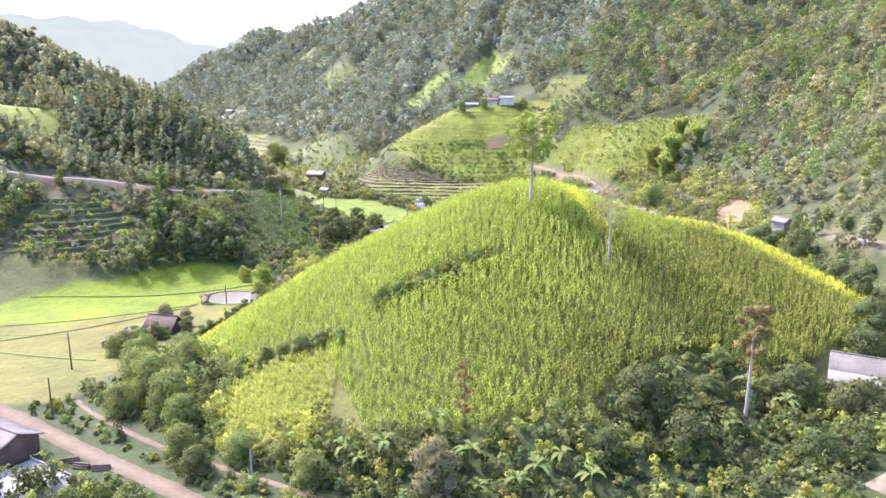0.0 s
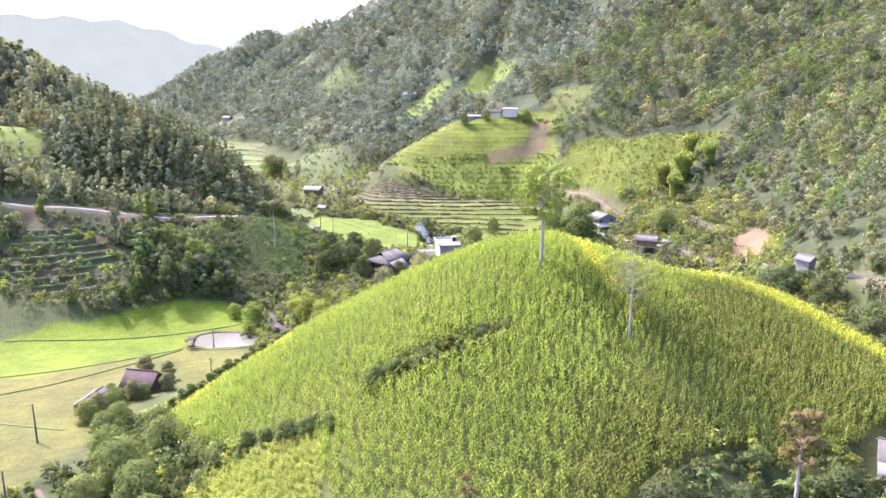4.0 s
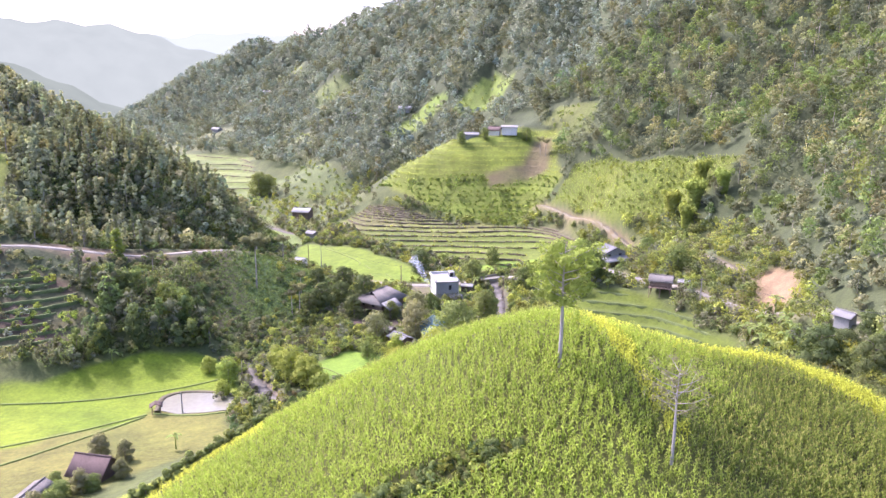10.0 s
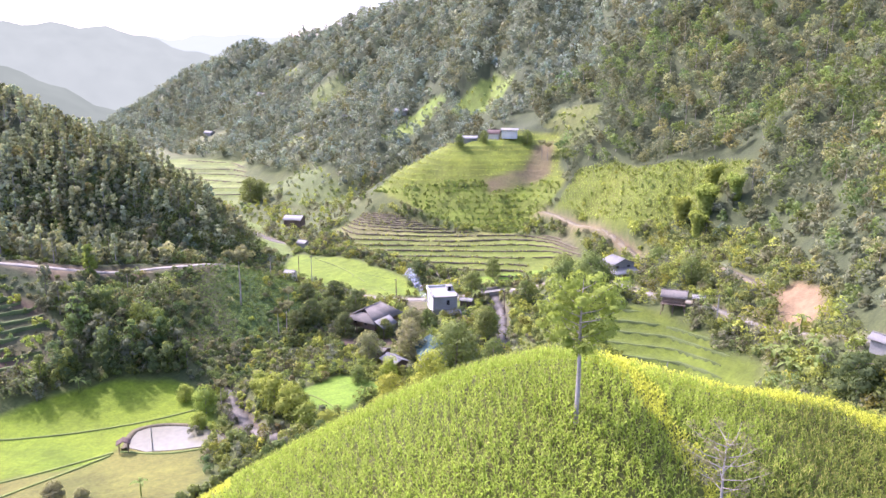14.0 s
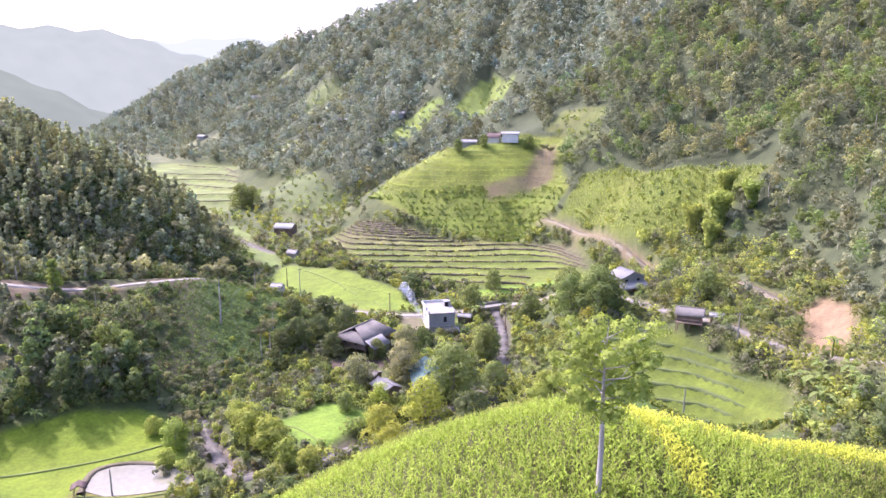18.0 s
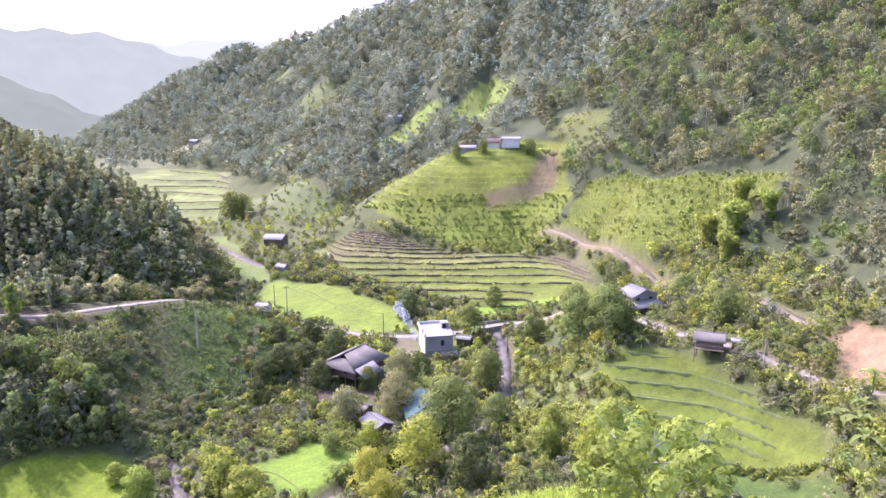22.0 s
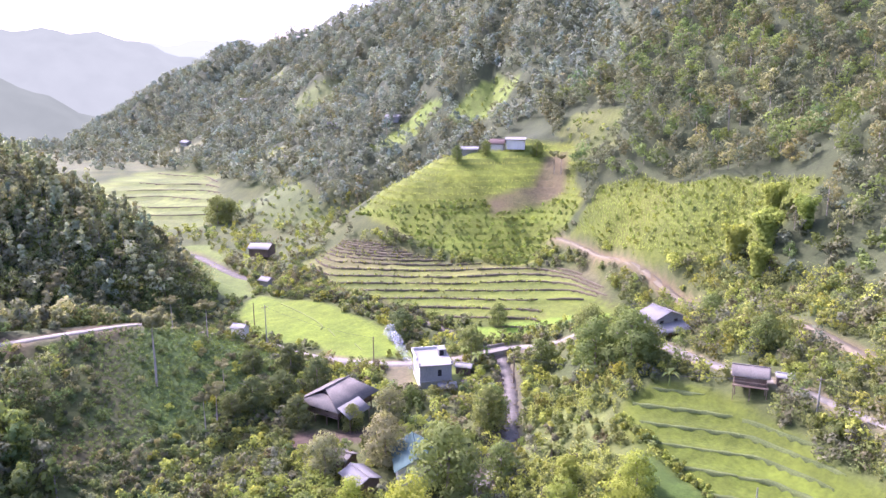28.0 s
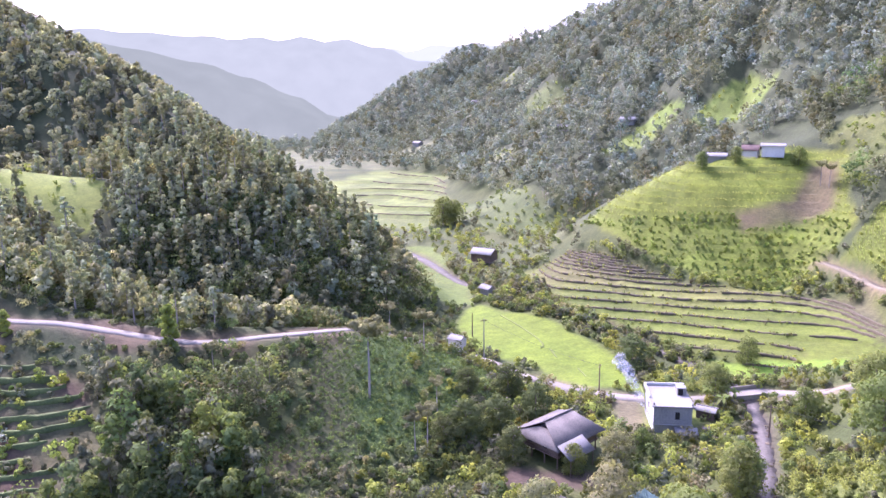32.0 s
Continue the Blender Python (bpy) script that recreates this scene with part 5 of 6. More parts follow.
def window(t, x, y, z, w, h, facing="y", frame_mat=M_WOOD):
    """A dark window opening with a frame and sill, set into a wall that faces -y or -x."""
    if facing == "y":
        win = part("window", block(x - w / 2, y - 0.02, z, x + w / 2, y + 0.06, z + h, 0), M_DARK, t, "dark unglazed window opening")
        part("frame", block(x - w / 2 - 0.07, y - 0.05, z + h, x + w / 2 + 0.07, y + 0.04, z + h + 0.08, 0.01), frame_mat, win)
        part("sill", block(x - w / 2 - 0.1, y - 0.09, z - 0.08, x + w / 2 + 0.1, y + 0.04, z, 0.01), frame_mat, win)
    else:
        win = part("window", block(x - 0.02, y - w / 2, z, x + 0.06, y + w / 2, z + h, 0), M_DARK, t, "dark unglazed window opening")
        part("frame", block(x - 0.05, y - w / 2 - 0.07, z + h, x + 0.04, y + w / 2 + 0.07, z + h + 0.08, 0.01), frame_mat, win)
        part("sill", block(x - 0.09, y - w / 2 - 0.1, z - 0.08, x + 0.04, y + w / 2 + 0.1, z, 0.01), frame_mat, win)
    return win


def gable_house(name, label, w, d, wall_h, roof_h, wall_mat, roof_mat, raise_by=0.0, eave=0.5, windows=(), door=None, ridges=14, post_mat=M_WOOD, category="house"):
    """Ridge along y. w across x, d along y; raise_by: height of stilts."""
    t = thing(name, label, category)
    z0, z1 = raise_by, raise_by + wall_h
    if raise_by:
        for i in range(4):
            for j in range(3):
                part("stilt", post(-w / 2 + 0.15 + (w - 0.3) * i / 3, -d / 2 + 0.15 + (d - 0.3) * j / 2, -0.7, z0 + 0.05, 0.1), post_mat, t)
        part("floor", block(-w / 2 - 0.1, -d / 2 - 0.1, z0 - 0.12, w / 2 + 0.1, d / 2 + 0.1, z0), post_mat, t)
    low = z0 if raise_by else -0.6
    for y in (-d / 2, d / 2 - 0.15):
        part("gable_wall", prism([(-w / 2, low), (w / 2, low), (w / 2, z1), (0, z1 + roof_h), (-w / 2, z1)], y, y + 0.15), wall_mat, t)
    for x in (-w / 2, w / 2 - 0.15):
        part("side_wall", block(x, -d / 2 + 0.152, low, x + 0.15, d / 2 - 0.152, z1), wall_mat, t)
    k = roof_h / (w / 2)
    for sgn in (-1, 1):
        xe = sgn * (w / 2 + eave)
        part("roof_slope", slab([(xe, -d / 2 - eave, z1 - k * eave + 0.12), (xe, d / 2 + eave, z1 - k * eave + 0.12), (0, d / 2 + eave, z1 + roof_h + 0.12), (0, -d / 2 - eave, z1 + roof_h + 0.12)], 0.05, ridges), roof_mat, t)
    part("ridge_cap", mesh_of("ridge_cap", *tube([(0, -d / 2 - eave, z1 + roof_h + 0.15), (0, d / 2 + eave, z1 + roof_h + 0.15)], [0.12, 0.12], 6), []), roof_mat, t)
    for x, z, ww, hh in windows:
        window(t, x, -d / 2, z0 + z, ww, hh)
    if door:
        leaf = part("door", block(door - 0.45, -d / 2 - 0.04, z0, door + 0.45, -d / 2 + 0.03, z0 + 2.0, 0.01), M_WOOD, t)
        part("handle", block(door + 0.3, -d / 2 - 0.09, z0 + 0.95, door + 0.36, -d / 2 - 0.04, z0 + 1.1, 0), M_DARK, leaf)
    return t


# two-storey concrete house by the road
t = thing("concrete_house", "unfinished white and grey concrete house with flat roof", "house")
W, D, H = 6.2, 8.6, 4.7
part("front_wall", block(-W / 2, -D / 2, 1.6, W / 2, -D / 2 + 0.2, H), M_RENDER, t, "bare grey cement front wall")
part("lower_front_wall", block(-W / 2 + 0.2, -D / 2 + 0.25, -1.2, W / 2 - 0.2, -D / 2 + 0.45, 1.4), M_RENDER, t)
part("floor_slab", block(-W / 2 - 0.15, -D / 2 - 0.15, 1.4, W / 2 + 0.15, D / 2, 1.6), M_RENDER, t)
part("left_wall", block(-W / 2, -D / 2 + 0.203, -1.2, -W / 2 + 0.2, D / 2 - 0.203, H), M_WALL, t, "sunlit whitewashed side wall")
part("right_wall", block(W / 2 - 0.2, -D / 2 + 0.203, -1.2, W / 2, D / 2 - 0.203, H), M_RENDER, t)
part("back_wall", block(-W / 2, D / 2 - 0.2, -1.2, W / 2, D / 2, H), M_WALL, t)
part("roof_slab", block(-W / 2 - 0.35, -D / 2 - 0.35, H, W / 2 + 0.35, D / 2 + 0.2, H + 0.2, 0.03), M_PALEROOF, t, "pale concrete roof slab")
part("parapet", block(-W / 2 - 0.3, D / 2 - 0.1, H + 0.2, W / 2 + 0.3, D / 2 + 0.1, H + 0.75), M_WALL, t)
part("parapet", block(-W / 2 - 0.3, -D / 2 + 3, H + 0.2, -W / 2 - 0.1, D / 2 - 0.1, H + 0.75), M_WALL, t)
part("stair_head", block(W / 2 - 1.7, D / 2 - 4.2, H + 0.2, W / 2 - 0.2, D / 2 - 2.2, H + 1.5), M_RENDER, t, "small grey stair head on the roof")
part("stair_opening", block(W / 2 - 1.5, D / 2 - 4.23, H + 0.25, W / 2 - 0.7, D / 2 - 4.19, H + 1.35, 0), M_DARK, t)
for x, y in ((-W / 2, -D / 2), (W / 2, -D / 2), (W / 2, D / 2 - 3)):
    part("column_stub", block(x - 0.12, y - 0.12, H + 0.2, x + 0.12, y + 0.12, H + 0.75), M_RENDER, t)
window(t, 0.75, -D / 2, 2.5, 0.75, 1.3, "y", M_RENDER)
window(t, -W / 2, 0.5, 2.4, 0.9, 1.2, "x", M_WALL)
part("porch_roof", slab([(0.3, -D / 2 - 1.7, 0.5), (W / 2 + 0.9, -D / 2 - 1.7, 0.5), (W / 2 + 0.9, -D / 2 - 0.1, 1.2), (0.3, -D / 2 - 0.1, 1.2)], 0.06, 8), M_PALEROOF, t, "pale sheet lean-to roof")
for x in (0.5, W / 2 + 0.7):
    part("porch_post", post(x, -D / 2 - 1.5, -1.0, 0.55, 0.07), M_WOOD, t)
t.matrix_basis = pose(-2.3, 139.3, 1.25, 0, 0, 11)

# stilt house with a hipped, dark roof
t = thing("stilt_house", "old wooden stilt house with dark hipped roof", "house")
L, B, E, R = 11.6, 10.0, 3.4, 5.9
for sx, sy in ((-1, 0), (1, 0)):
    part("roof_slope", slab([(sx * B / 2, -L / 2, E), (sx * B / 2, L / 2, E), (0, L / 2 - 2.6, R), (0, -L / 2 + 2.6, R)], 0.07, 26, 0.05), M_TILE, t)
for sy in (-1, 1):
    part("hip_slope", slab([(-B / 2, sy * L / 2, E), (B / 2, sy * L / 2, E), (0.9, sy * (L / 2 - 2.2), R - 0.9), (-0.9, sy * (L / 2 - 2.2), R - 0.9)], 0.07, 22, 0.05), M_TILE, t)
    part("gablet", prism([(-0.85, R - 0.9), (0.85, R - 0.9), (0, R)], sy * (L / 2 - 2.5) - 0.04, sy * (L / 2 - 2.5) + 0.04), M_DARK, t)
part("ridge_cap", mesh_of("ridge_cap", *tube([(0, -L / 2 + 2.4, R + 0.05), (0, L / 2 - 2.4, R + 0.05)], [0.13, 0.13]), []), M_TILE, t)
for y in (-L / 2 + 1.1, L / 2 - 1.25):
    part("end_wall", block(-B / 2 + 1.0, y, 1.9, B / 2 - 1.0, y + 0.12, E + 0.3), M_WOOD, t)
for x in (-B / 2 + 1.0, B / 2 - 1.12):
    part("side_wall", block(x, -L / 2 + 1.23, 1.9, x + 0.12, L / 2 - 1.26, E + 0.3), M_WOOD, t)
part("floor", block(-B / 2 + 0.8, -L / 2 + 0.9, 1.7, B / 2 - 0.8, L / 2 - 0.9, 1.9), M_WOOD, t)
for i in range(4):
    for j in range(4):
        part("stilt", post(-B / 2 + 1.1 + (B - 2.2) * i / 3, -L / 2 + 1.2 + (L - 2.4) * j / 3, -0.6, 1.72, 0.13), M_WOOD, t)
for x in (-1.6, 1.4):
    window(t, x, -L / 2 + 1.1, 2.5, 0.8, 1.0)
part("lean_to_roof", slab([(B / 2 + 2.0, -L / 2 + 0.5, 2.6), (B / 2 + 2.0, 0.5, 2.6), (B / 2 - 0.6, 0.5, 4.1), (B / 2 - 0.6, -L / 2 + 0.5, 4.1)], 0.06, 14), M_GREYROOF, t, "pale grey lean-to roof")
for y in (-L / 2 + 0.8, 0.2):
    part("lean_to_post", post(B / 2 + 1.8, y, -0.5, 2.65, 0.08), M_WOOD, t)
t.matrix_basis = pose(-18.9, 124.3, 1.3, 0, 0, -32)

stand(gable_house("teal_roof_house", "small house with teal metal roof and pale gable", 6.0, 7.6, 2.6, 1.7, M_WALL, M_BLUE, windows=((-1.4, 1.0, 0.9, 0.9),), door=1.2), -4.4, 104, 8)
stand(gable_house("shed", "low shed with grey corrugated roof beside the garden", 3.6, 4.6, 1.9, 0.7, M_WOOD, M_GREYROOF, eave=0.4, ridges=10, category="shed"), -12.3, 99.6, 38)
stand(gable_house("shed", "small dark sheet-roofed shed under the trees", 2.8, 3.0, 1.7, 0.5, M_WOOD, M_TILE, eave=0.3, ridges=8, category="shed"), -15.6, 106, 60)
t = stand(gable_house("grey_roof_house", "pale two-level house with grey-blue roof and open porch", 6.8, 5.0, 4.2, 1.3, M_RENDER, M_GREYROOF, windows=((-2, 2.6, 0.9, 1.1), (1.6, 2.6, 0.9, 1.1)), door=0.4, ridges=12), 44.5, 146, 24)
part("porch_roof", slab([(-5.0, -5.6, 2.3), (3.4, -5.6, 2.3), (3.4, -2.5, 3.2), (-5.0, -2.5, 3.2)], 0.06, 16), M_PALEROOF, t, "pale porch roof")
for x in (-4.8, -2.1, 0.6, 3.2):
    part("porch_post", post(x, -5.4, -0.5, 2.32, 0.08), M_WOOD, t)
t = stand(gable_house("stilt_hut", "small red-brown wooden hut on stilts by the paddies", 3.2, 4.8, 1.5, 1.0, M_WOOD, M_TILE, raise_by=1.5, eave=0.5, ridges=12, category="hut"), 49.7, 113.6, 68)
for k in range(7):
    part("rail_post", post(-2.6, -2.6 + 0.86 * k, 1.4, 2.2, 0.04), M_WOOD, t)
part("rail", block(-2.65, -2.65, 2.15, -2.55, 2.65, 2.24), M_WOOD, t)
part("porch_floor", block(-2.7, -2.7, 1.36, -1.95, 2.7, 1.46), M_WOOD, t)
for y in (-2.5, 0, 2.5):
    part("porch_stilt", post(-2.55, y, -1.2, 1.38, 0.07), M_WOOD, t)
stand(gable_house("lean_shed", "tiny open shed with pale roof next to the hut", 1.8, 2.4, 1.5, 0.4, M_WOOD, M_PALEROOF, eave=0.25, ridges=6, category="shed"), 55.0, 113, 70)
stand(gable_house("farmhouse", "farmhouse with pale blue roof above the upper paddies", 6.0, 6.6, 2.6, 1.2, M_WOOD, M_PALEROOF, raise_by=1.4, ridges=12), -60, 242, 80)
stand(gable_house("shed", "small bluish field shed by the upper stream", 2.6, 3.0, 1.8, 0.6, M_RENDER, M_PALEROOF, ridges=8, category="shed"), -50, 205, 60)
stand(gable_house("roadside_shed", "little white roadside shed among trees", 2.4, 3.0, 2.2, 0.6, M_WALL, M_PALEROOF, eave=0.3, ridges=8, category="shed"), -45.5, 159.5, 70)
stand(gable_house("hilltop_house", "white house on top of the terraced knoll", 4.6, 6.4, 2.8, 0.6, M_WALL, M_PALEROOF, ridges=12, windows=((-1, 1, 0.9, 1.0),)), 26, 267.5, 82)
stand(gable_house("brown_roof_house", "low house with brown roof beside the white one", 5.0, 4.6, 2.6, 1.4, M_WALL, M_THATCH, ridges=10), 19.8, 270, 75)
stand(gable_house("long_house", "low house with whitish roof at the terrace edge", 3.6, 5.6, 1.8, 0.8, M_RENDER, M_PALEROOF, ridges=12), 9.5, 266, 84)
for x, y, a in ((-153.8, 552, 70), (-142, 551, 90), (-167, 491, 60), (-56, 390, 80), (-24, 369, 75)):
    stand(gable_house("mountain_house", "small pale-roofed house among the trees up the valley", 4.2, 6.4, 2.0, 1.0, M_RENDER, M_PALEROOF, ridges=6), x, y, a)
t = stand(gable_house("barn", "barn with rounded pale and dark purple roof by the hill", 6.4, 7.4, 2.8, 1.5, M_WOOD, M_TILE, ridges=16, category="barn"), 48.6, -4.0, 62)
arc = [(-3.9 + 1.5 * math.sin(q), 2.35 + 1.6 * math.cos(q) - 0.6) for q in np.linspace(-1.4, 1.1, 9)]
ring = np.array([[(x, y, z) for x, z in arc] for y in (-4.2, 4.2)])
part("curved_roof", mesh_of("curved_roof", np.concatenate([ring, ring[::-1] - (0, 0, 0.06)]).reshape(-1, 3), np.concatenate([grid_faces(4, 9)]), []), M_GREYROOF, t, "rounded pale sheet roof")
stand(gable_house("thatched_hut", "small hut with red-brown thatched roof", 4.6, 5.0, 1.3, 1.9, M_THATCH, M_THATCH, eave=0.45, ridges=16, category="hut"), -52.5, 37, 78)
stand(gable_house("field_shed", "long low shed with grey sheet roof beside the thatched hut", 2.4, 5.4, 1.3, 0.5, M_WOOD, M_TILE, eave=0.35, ridges=14, category="shed"), -57, 28.5, -8)
stand(gable_house("roadside_house", "small pale house beside the hillside road", 2.2, 2.8, 1.9, 0.6, M_RENDER, M_GREYROOF, ridges=8), 68.5, 66.5, 30)
t = stand(gable_house("dark_shed", "low open shed with dark purple sheet roof by the dirt road", 5.0, 7.0, 2.2, 1.0, M_WOOD, M_TILE, ridges=14, category="shed"), -51.5, -14.5, 62)
t = thing("drying_yard", "grey concrete drying yard with low kerb", "yard")
part("slab", block(-5, -3.5, -0.5, 5, 3.5, 0.12, 0.03), M_RENDER, t)
for y in (-3.5, 3.3):
    part("kerb", block(-5, y, 0.124, 5, y + 0.2, 0.35), M_RENDER, t)
stand(t, -44.5, -21.5, -30)
t = thing("tarpaulin", "pale crumpled sheet spread on the drying yard", "sheet")
bm = bmesh.new()
bmesh.ops.create_grid(bm, x_segments=14, y_segments=8, size=0.5)
for v in bm.verts:
    v.co = Vector((v.co.x * 5, v.co.y * 2.4, 0.1 + 0.06 * math.sin(v.co.x * 17) * math.cos(v.co.y * 13)))
part("cloth", bm, M_PALEROOF, t)
t.matrix_basis = pose(-43.2, -21.6, float(level(-44.5, -21.5)) + 0.12, 0, 0, -30)
for k, (x, y, a) in enumerate(((-42.5, -17.0, 20), (-40.8, -18.2, -10), (-38.5, -18.6, 5))):
    t = thing("log_pile", "stack of dark logs beside the dirt road", "logs", "log piles")
    for i in range(3):
        for j in range(3 - i):
            part("log", mesh_of("log", *tube([(-0.9, 0.24 * j + 0.12 * i, 0.1 + 0.21 * i), (0.9, 0.24 * j + 0.12 * i, 0.1 + 0.21 * i)], [0.12, 0.115], 7), []), M_WOOD, t)
    stand(t, x, y, a)


# ---- poles, cables, small things ----
def pole(x, y, h, label, mat=M_RENDER, arm=True):
    t = thing("utility_pole", label, "pole")
    part("post", mesh_of("post", *tube([(0, 0, -0.5), (0, 0, h * 0.5), (0, 0, h)], [0.15, 0.12, 0.085], 8), []), mat, t)
    if arm:
        bar = part("crossarm", block(-0.7, -0.05, h - 0.55, 0.7, 0.05, h - 0.43, 0.01), M_WOOD, t)
        for q in (-0.6, 0, 0.6):
            part("insulator", mesh_of("insulator", *tube([(q, 0, h - 0.43), (q, 0, h - 0.3)], [0.05, 0.035], 6), []), M_PALEROOF, bar)
    return stand(t, x, y, (x * 13) % 90)


pole(-38.9, 156.4, 9.2, "grey concrete utility pole beside the paddies")
pole(-45.5, 172, 5.5, "dark wooden pole at the edge of the paddy", M_WOOD, False)
pole(-14.8, 149.8, 5.4, "slim dark pole beside the village road", M_WOOD)
pole(-57.3, 13.5, 5.6, "dark wooden pole standing in the paddy", M_WOOD, False)
pole(-50.5, -5.0, 5.0, "dark wooden pole beside the footpath", M_WOOD, False)
pole(-22, -21.2, 3.2, "short grey pole in the scrub", M_RENDER, False)
pole(41.5, 89.5, 4.6, "grey pole standing in the terraced paddies", M_RENDER, False)
pole(-49, 63, 4.0, "thin grey pole beside the fish pond", M_RENDER, False)
pole(72.5, 42, 7.0, "grey concrete pole on the slope by the road")
pole(56, 104, 6.5, "grey concrete pole beside the hillside road")
pole(14, 140, 6.0, "wooden pole beside the stream", M_WOOD)


def cable(a, b, sag, label):
    q = np.linspace(0, 1, 18)[:, None]
    p = np.array(a) + (np.array(b) - np.array(a)) * q
    p[:, 2] -= sag * 4 * (q * (1 - q))[:, 0]
    return tagged(new("cable", mesh_of("cable", *tube(p, np.full(18, 0.018), 4), [M_CABLE])), label, "cable", "overhead cables")


def tip(x, y, h, o=0.0):
    return (x + o, y, float(level(x, y)) + h)


for o in (-0.5, 0.5):
    cable(tip(72.5, 42, 6.7, o), tip(56, 104, 6.2, o), 1.2, "thin black overhead cable along the road")
    cable(tip(14, 140, 5.7, o), tip(56, 104, 6.2, o), 1.4, "thin black overhead cable across the stream")
    cable(tip(72.5, 42, 6.7, o), tip(95, -10, 6.0, o), 1.5, "thin black overhead cable up the slope")
cable(tip(-57.3, 13.5, 5.4), tip(-50.5, -5.0, 4.8), 0.4, "thin black cable between wooden poles")
cable(tip(-57.3, 13.5, 5.4), tip(-100, 20, 5.4), 0.9, "thin black cable over the pale paddies")
cable(tip(-38.9, 156.4, 8.8), tip(-14.8, 149.8, 5.1), 0.8, "thin black cable along the village road")

# pond hide: four posts with a small thatch
t = thing("pond_shelter", "little brown thatched shelter on posts at the pond corner", "shelter")
for x, y in ((-0.7, -0.6), (0.7, -0.6), (-0.7, 0.6), (0.7, 0.6)):
    part("post", post(x, y, -1.0, 1.9, 0.06), M_WOOD, t)
for sgn in (-1, 1):
    part("roof_slope", slab([(sgn * 1.1, -0.9, 1.7), (sgn * 1.1, 0.9, 1.7), (0, 0.9, 2.3), (0, -0.9, 2.3)], 0.1, 6), M_THATCH, t)
stand(t, -53.4, 62.5, 20)

# footbridge slab of the road over the stream
t = thing("road_bridge", "low concrete bridge with pale parapets over the stream", "bridge")
for y in (-2.0, 2.0):
    part("parapet", block(-4.2, y - 0.12, -0.3, 4.2, y + 0.12, 0.7, 0.03), M_CONCRETE, t)
part("deck", block(-4.2, -1.86, -0.45, 4.2, 1.86, 0.0, 0.02), M_CONCRETE, t)
t.matrix_basis = pose(12.0, 155.5, 1.3, 0, 0, 28)


# ---- terrace banks: one strip along each step ----
def bank_lines(poly, step, along, lo, hi, s0, s1):
    """Step edges of a terraced field as lines: along 'x' (steps rise with y) or 'y' (steps rise with x)."""
    s = np.arange(s0, s1, 1.2)
    r = np.arange(lo, hi, 0.25)
    S, R_ = np.meshgrid(s, r, indexing="ij")
    x, y = (S, R_) if along == "x" else (R_, S)
    q = (bare(x, y) + 0.35 * step * wave(x, y, 11)) / step
    q = np.maximum.accumulate(q, 1)
    lines = []
    for n in range(int(q.min()) + 1, int(q.max()) + 1):
        k = (q < n).sum(1)
        run = []
        for i in range(len(s)):
            good = 0 < k[i] < len(r)
            if good:
                px_, py_ = (s[i], r[k[i]]) if along == "x" else (r[k[i]], s[i])
                good = inside(np.array(px_), np.array(py_), poly, 0.5) > 0.5
            if good and (not run or abs((r[k[i]]) - (run[-1][1] if along == "x" else run[-1][0])) < 3.5):
                run.append((px_, py_))
            else:
                if len(run) > 5:
                    lines.append(run)
                run = [(px_, py_)] if good else []
        if len(run) > 5:
            lines.append(run)
    return lines


def banks(poly, step, along, lo, hi, s0, s1, high, label, mat=M_RISER):
    pieces = []
    for line in bank_lines(poly, step, along, lo, hi, s0, s1):
        k = 0
        while k < len(line) - 5:                # banks break off and start again
            n = int(rng.integers(8, 30))
            if len(line[k:k + n]) > 4:
                pieces.append(line[k:k + n])
            k += n + int(rng.integers(-1, 2))
    for line in pieces:
        p = np.array(line) + (0, 0.2 * rng.uniform(-1, 1))
        d = np.gradient(p, axis=0)
        d /= np.linalg.norm(d, axis=1, keepdims=True)
        out = np.stack([d[:, 1], -d[:, 0]], 1)
        if along == "y":
            out = -out
        w = rng.uniform(0.12, 0.4, (len(p), 1))
        w[0] = w[-1] = 0.03
        zt = bare(*p.T) + 0.35 * step * wave(*p.T, 11)
        top = step * np.round(zt / step) + high * rng.uniform(0.5, 1.4, len(p))
        ring = np.stack([np.c_[p + out * w, top - step - high - 0.3], np.c_[p + out * w * 0.7, top - 0.05], np.c_[p - out * w, top], np.c_[p - out * w * 1.6, top - step - high]], 1)
        n = len(p)
        i = np.arange(n * 4).reshape(n, 4)
        F = np.concatenate([np.stack([i[:-1, k], i[1:, k], i[1:, (k + 1) % 4], i[:-1, (k + 1) % 4]], -1) for k in range(4)])
        tagged(new("terrace_bank", mesh_of("terrace_bank", ring, F, [mat])), label, "bank", "terrace banks", "structure")


p = np.concatenate([np.array(q) for q in bank_lines(FAN, 0.5, "x", 155, 250, -50, 46)])
p = np.concatenate([p + rng.normal(0, 0.35, p.shape) for k in range(2)])
p = p[rng.random(len(p)) > 0.35]
h = rng.uniform(0.25, 0.8, len(p))
woods("bank_weeds", p[:, 0], p[:, 1], h, np.maximum(h * 1.5, 0.6), 2, 9, 0.26, [M_LIME, M_BUSH, M_GREY, M_BARK], "weeds growing along the edges of the rice terraces", "weeds", 0.0, 0.05)
banks(FAN, 0.5, "x", 155, 250, -50, 46, 0.28, "weedy earth bank edging a rice terrace")
banks(FAN, 0.5, "x", 186, 215, 16, 46, 0.28, "weedy earth bank edging a rice terrace")
banks(RIGHT_FIELD, 1.1, "x", 70, 120, 25, 60, 0.15, "low grassy bank edging a terraced paddy", M_SOD)
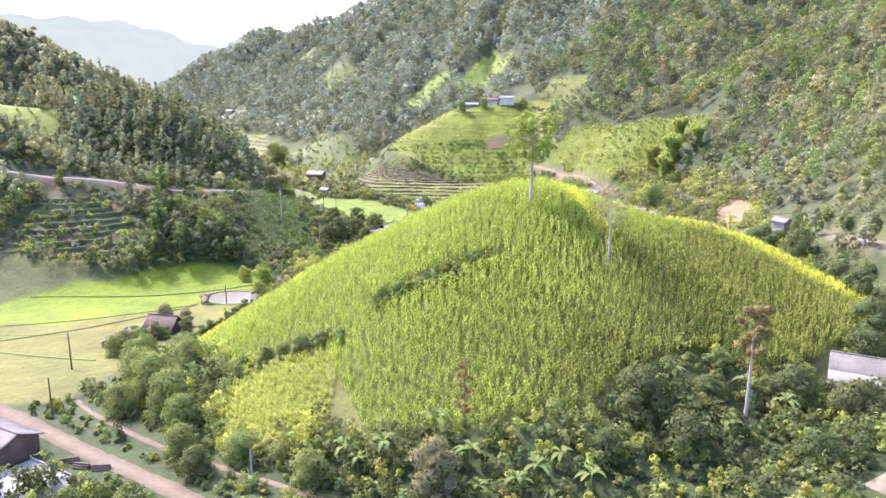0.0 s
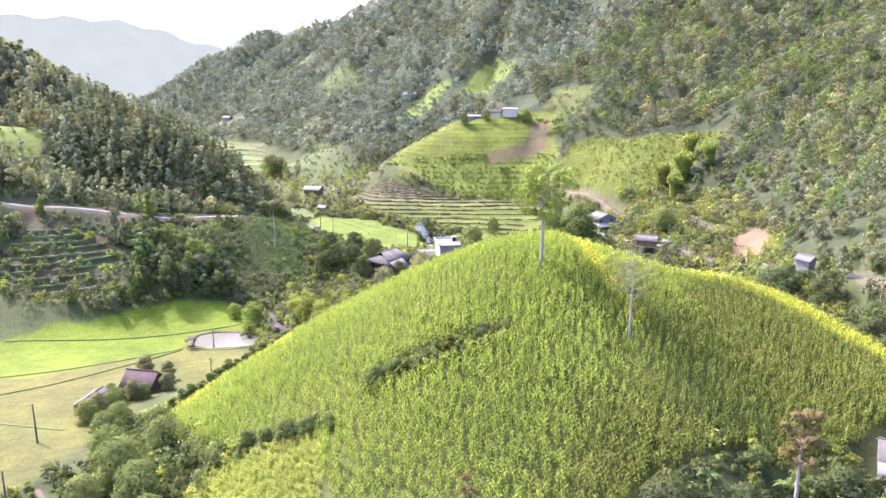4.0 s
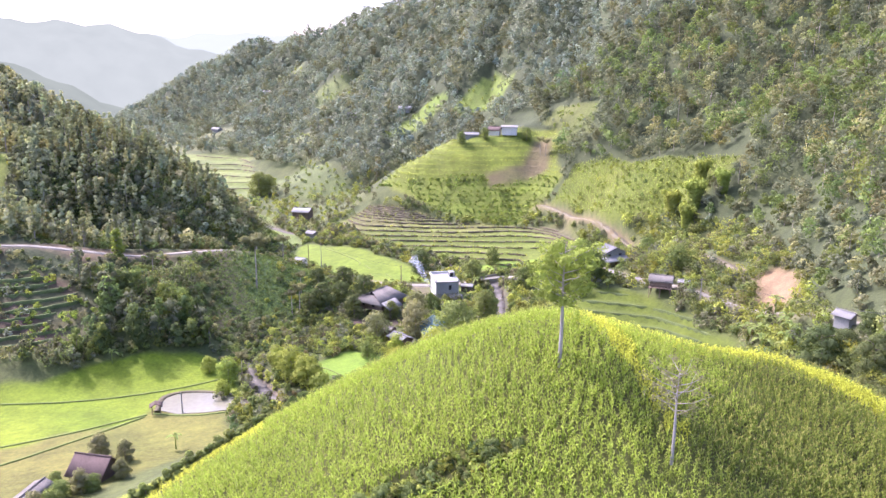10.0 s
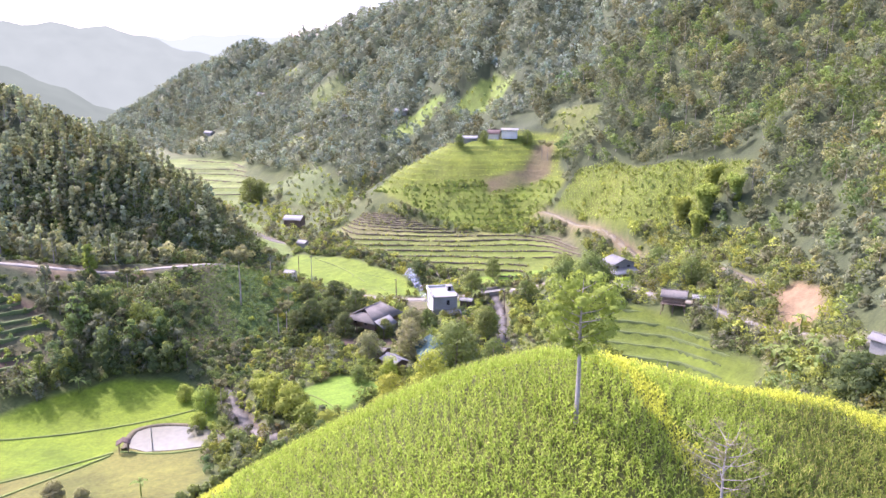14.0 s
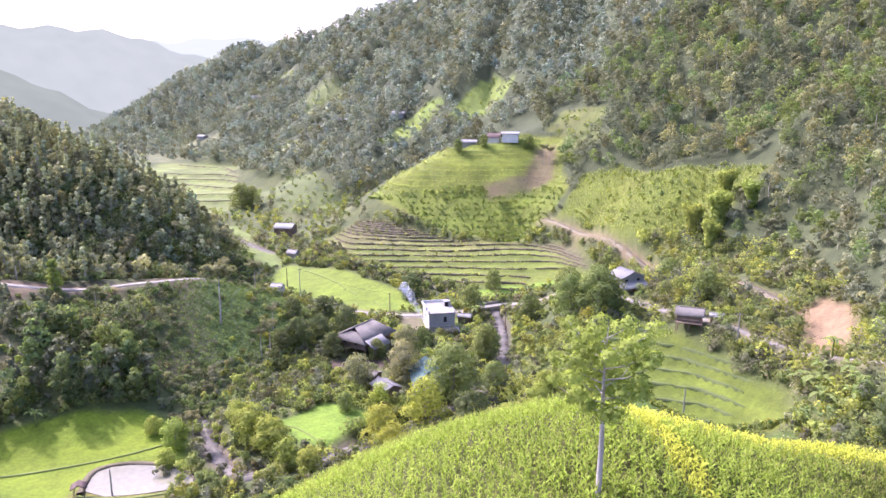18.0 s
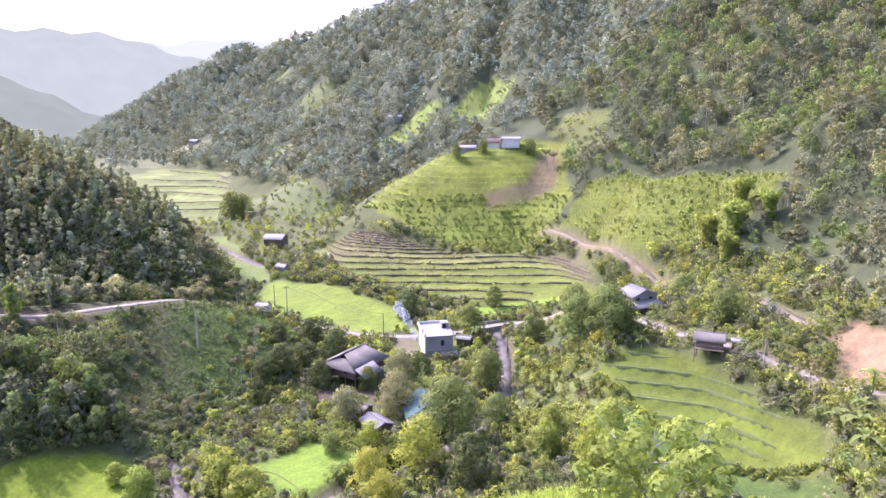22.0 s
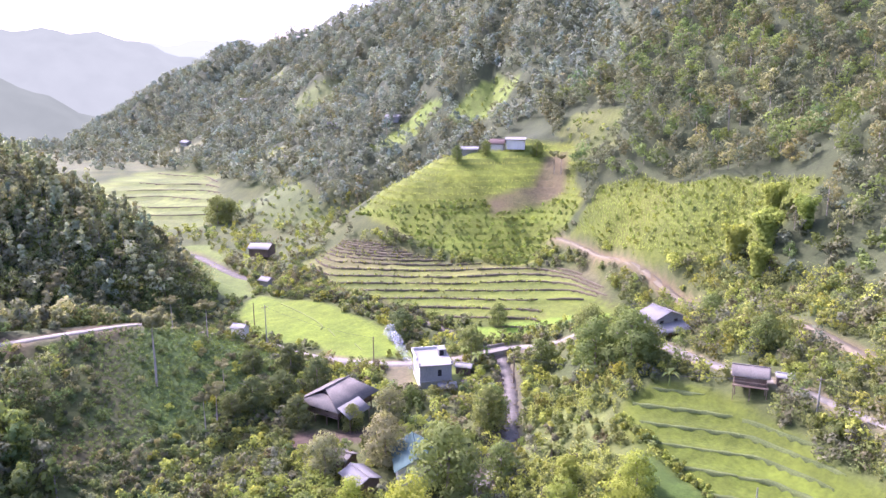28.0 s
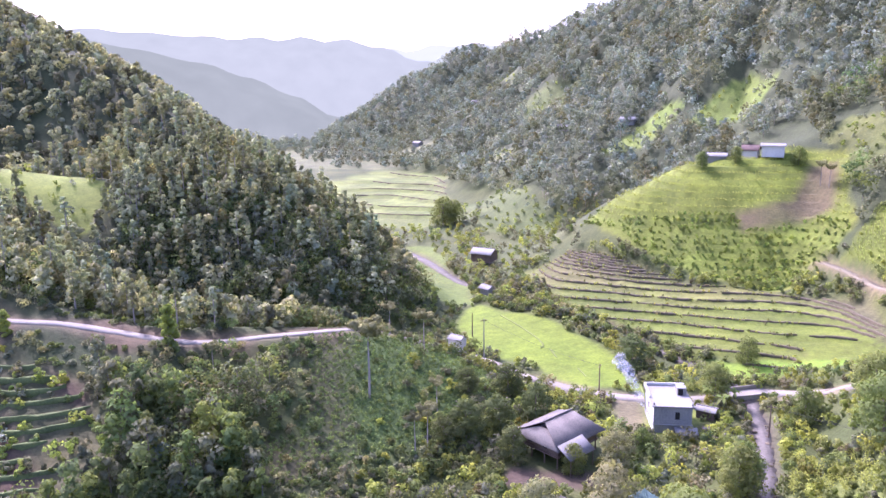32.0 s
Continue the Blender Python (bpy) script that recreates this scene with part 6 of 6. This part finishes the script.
banks(LEFT_TERRACE, 1.1, "x", 70, 100, -104, -74, 0.3, "grassy earth bank edging a small hillside terrace", M_SOD)
banks(FAR_TERRACE, 1.1, "x", 290, 430, -180, -76, 0.2, "bank edging a far terrace up the valley")


# thin smoke drifting up behind the concrete house
t = thing("smoke_plume", "thin bluish smoke rising behind the concrete house", "smoke")
g = np.random.default_rng(77)
pieces = []
for k in range(7):
    f = k / 6
    bm = bmesh.new()
    bmesh.ops.create_icosphere(bm, subdivisions=2, radius=0.5 + 0.8 * f)
    for v in bm.verts:
        v.co = v.co * (1 + 0.3 * noise.noise(v.co * 1.3 + Vector((k, 0, 0)))) + Vector((-4.2 * f + g.uniform(-0.5, 0.5), 2.0 * f + g.uniform(-0.4, 0.4), 7.0 * f**0.8))
    puff = bpy.data.meshes.new("puff")
    bm.to_mesh(puff)
    bm.free()
    puff.polygons.foreach_set("use_smooth", np.ones(len(puff.polygons), bool))
    part("puff", puff, M_SMOKE, t)
t.matrix_basis = pose(-6.6, 143.0, 2.5)

# clutter round the concrete house
t = stand(gable_house("tin_shed", "low open shed with pale tin roof by the stream", 2.2, 3.0, 1.5, 0.4, M_WOOD, M_PALEROOF, eave=0.3, ridges=8, category="shed"), 4.2, 143.2, 75)
for k, (x, y, a) in enumerate(((4.6, 138.5, 20), (5.8, 135.8, 50))):
    t = thing("plank_stack", "stack of weathered planks beside the concrete house", "planks", "plank stacks")
    for j in range(4):
        for i in range(3):
            part("plank", block(-1.3 + 0.1 * i, -0.45 + 0.32 * i, 0.02 + 0.09 * j, 1.3 + 0.07 * j, -0.17 + 0.32 * i, 0.1 + 0.09 * j, 0.01), M_WOOD if (i + j) % 3 else M_PALE_BARK, t)
    stand(t, x, y, a)
t = thing("garden_fence", "rough bamboo fence round the garden below the house", "fence")
for k in range(16):
    x, y = -9.5 + 0.62 * k, 131.5 - 0.16 * k + 1.2 * math.sin(k * 0.3)
    part("fence_post", post(x, y, float(level(x, y)) - 0.3, float(level(x, y)) + 1.05, 0.045), M_PALE_BARK, t)
    if k:
        for u in (0.4, 0.85):
            part("rail", mesh_of("rail", *tube([(px_, py_, float(level(px_, py_)) + u), (x, y, float(level(x, y)) + u)], [0.03, 0.03], 5), []), M_PALE_BARK, t)
    px_, py_ = x, y
# pale stones on the stream bed
g = np.random.default_rng(91)
rows = curve_points([(13, 145), (12.6, 131), (10.9, 116), (6.4, 103)], 1.1)
t = thing("stream_stones", "pale rounded stones lying along the shallow stream", "stones")
for k, (x, y) in enumerate(rows):
    bm = bmesh.new()
    bmesh.ops.create_icosphere(bm, subdivisions=1, radius=g.uniform(0.18, 0.5))
    o = g.choice((-1, 1)) * g.uniform(0.7, 1.6)
    for v in bm.verts:
        v.co = Vector((v.co.x * g.uniform(0.9, 1.2) + x + o, v.co.y * g.uniform(0.8, 1.1) + y, v.co.z * 0.5 + float(level(x + o, y)) + 0.1))
    part("stone", bm, M_RISER, t)
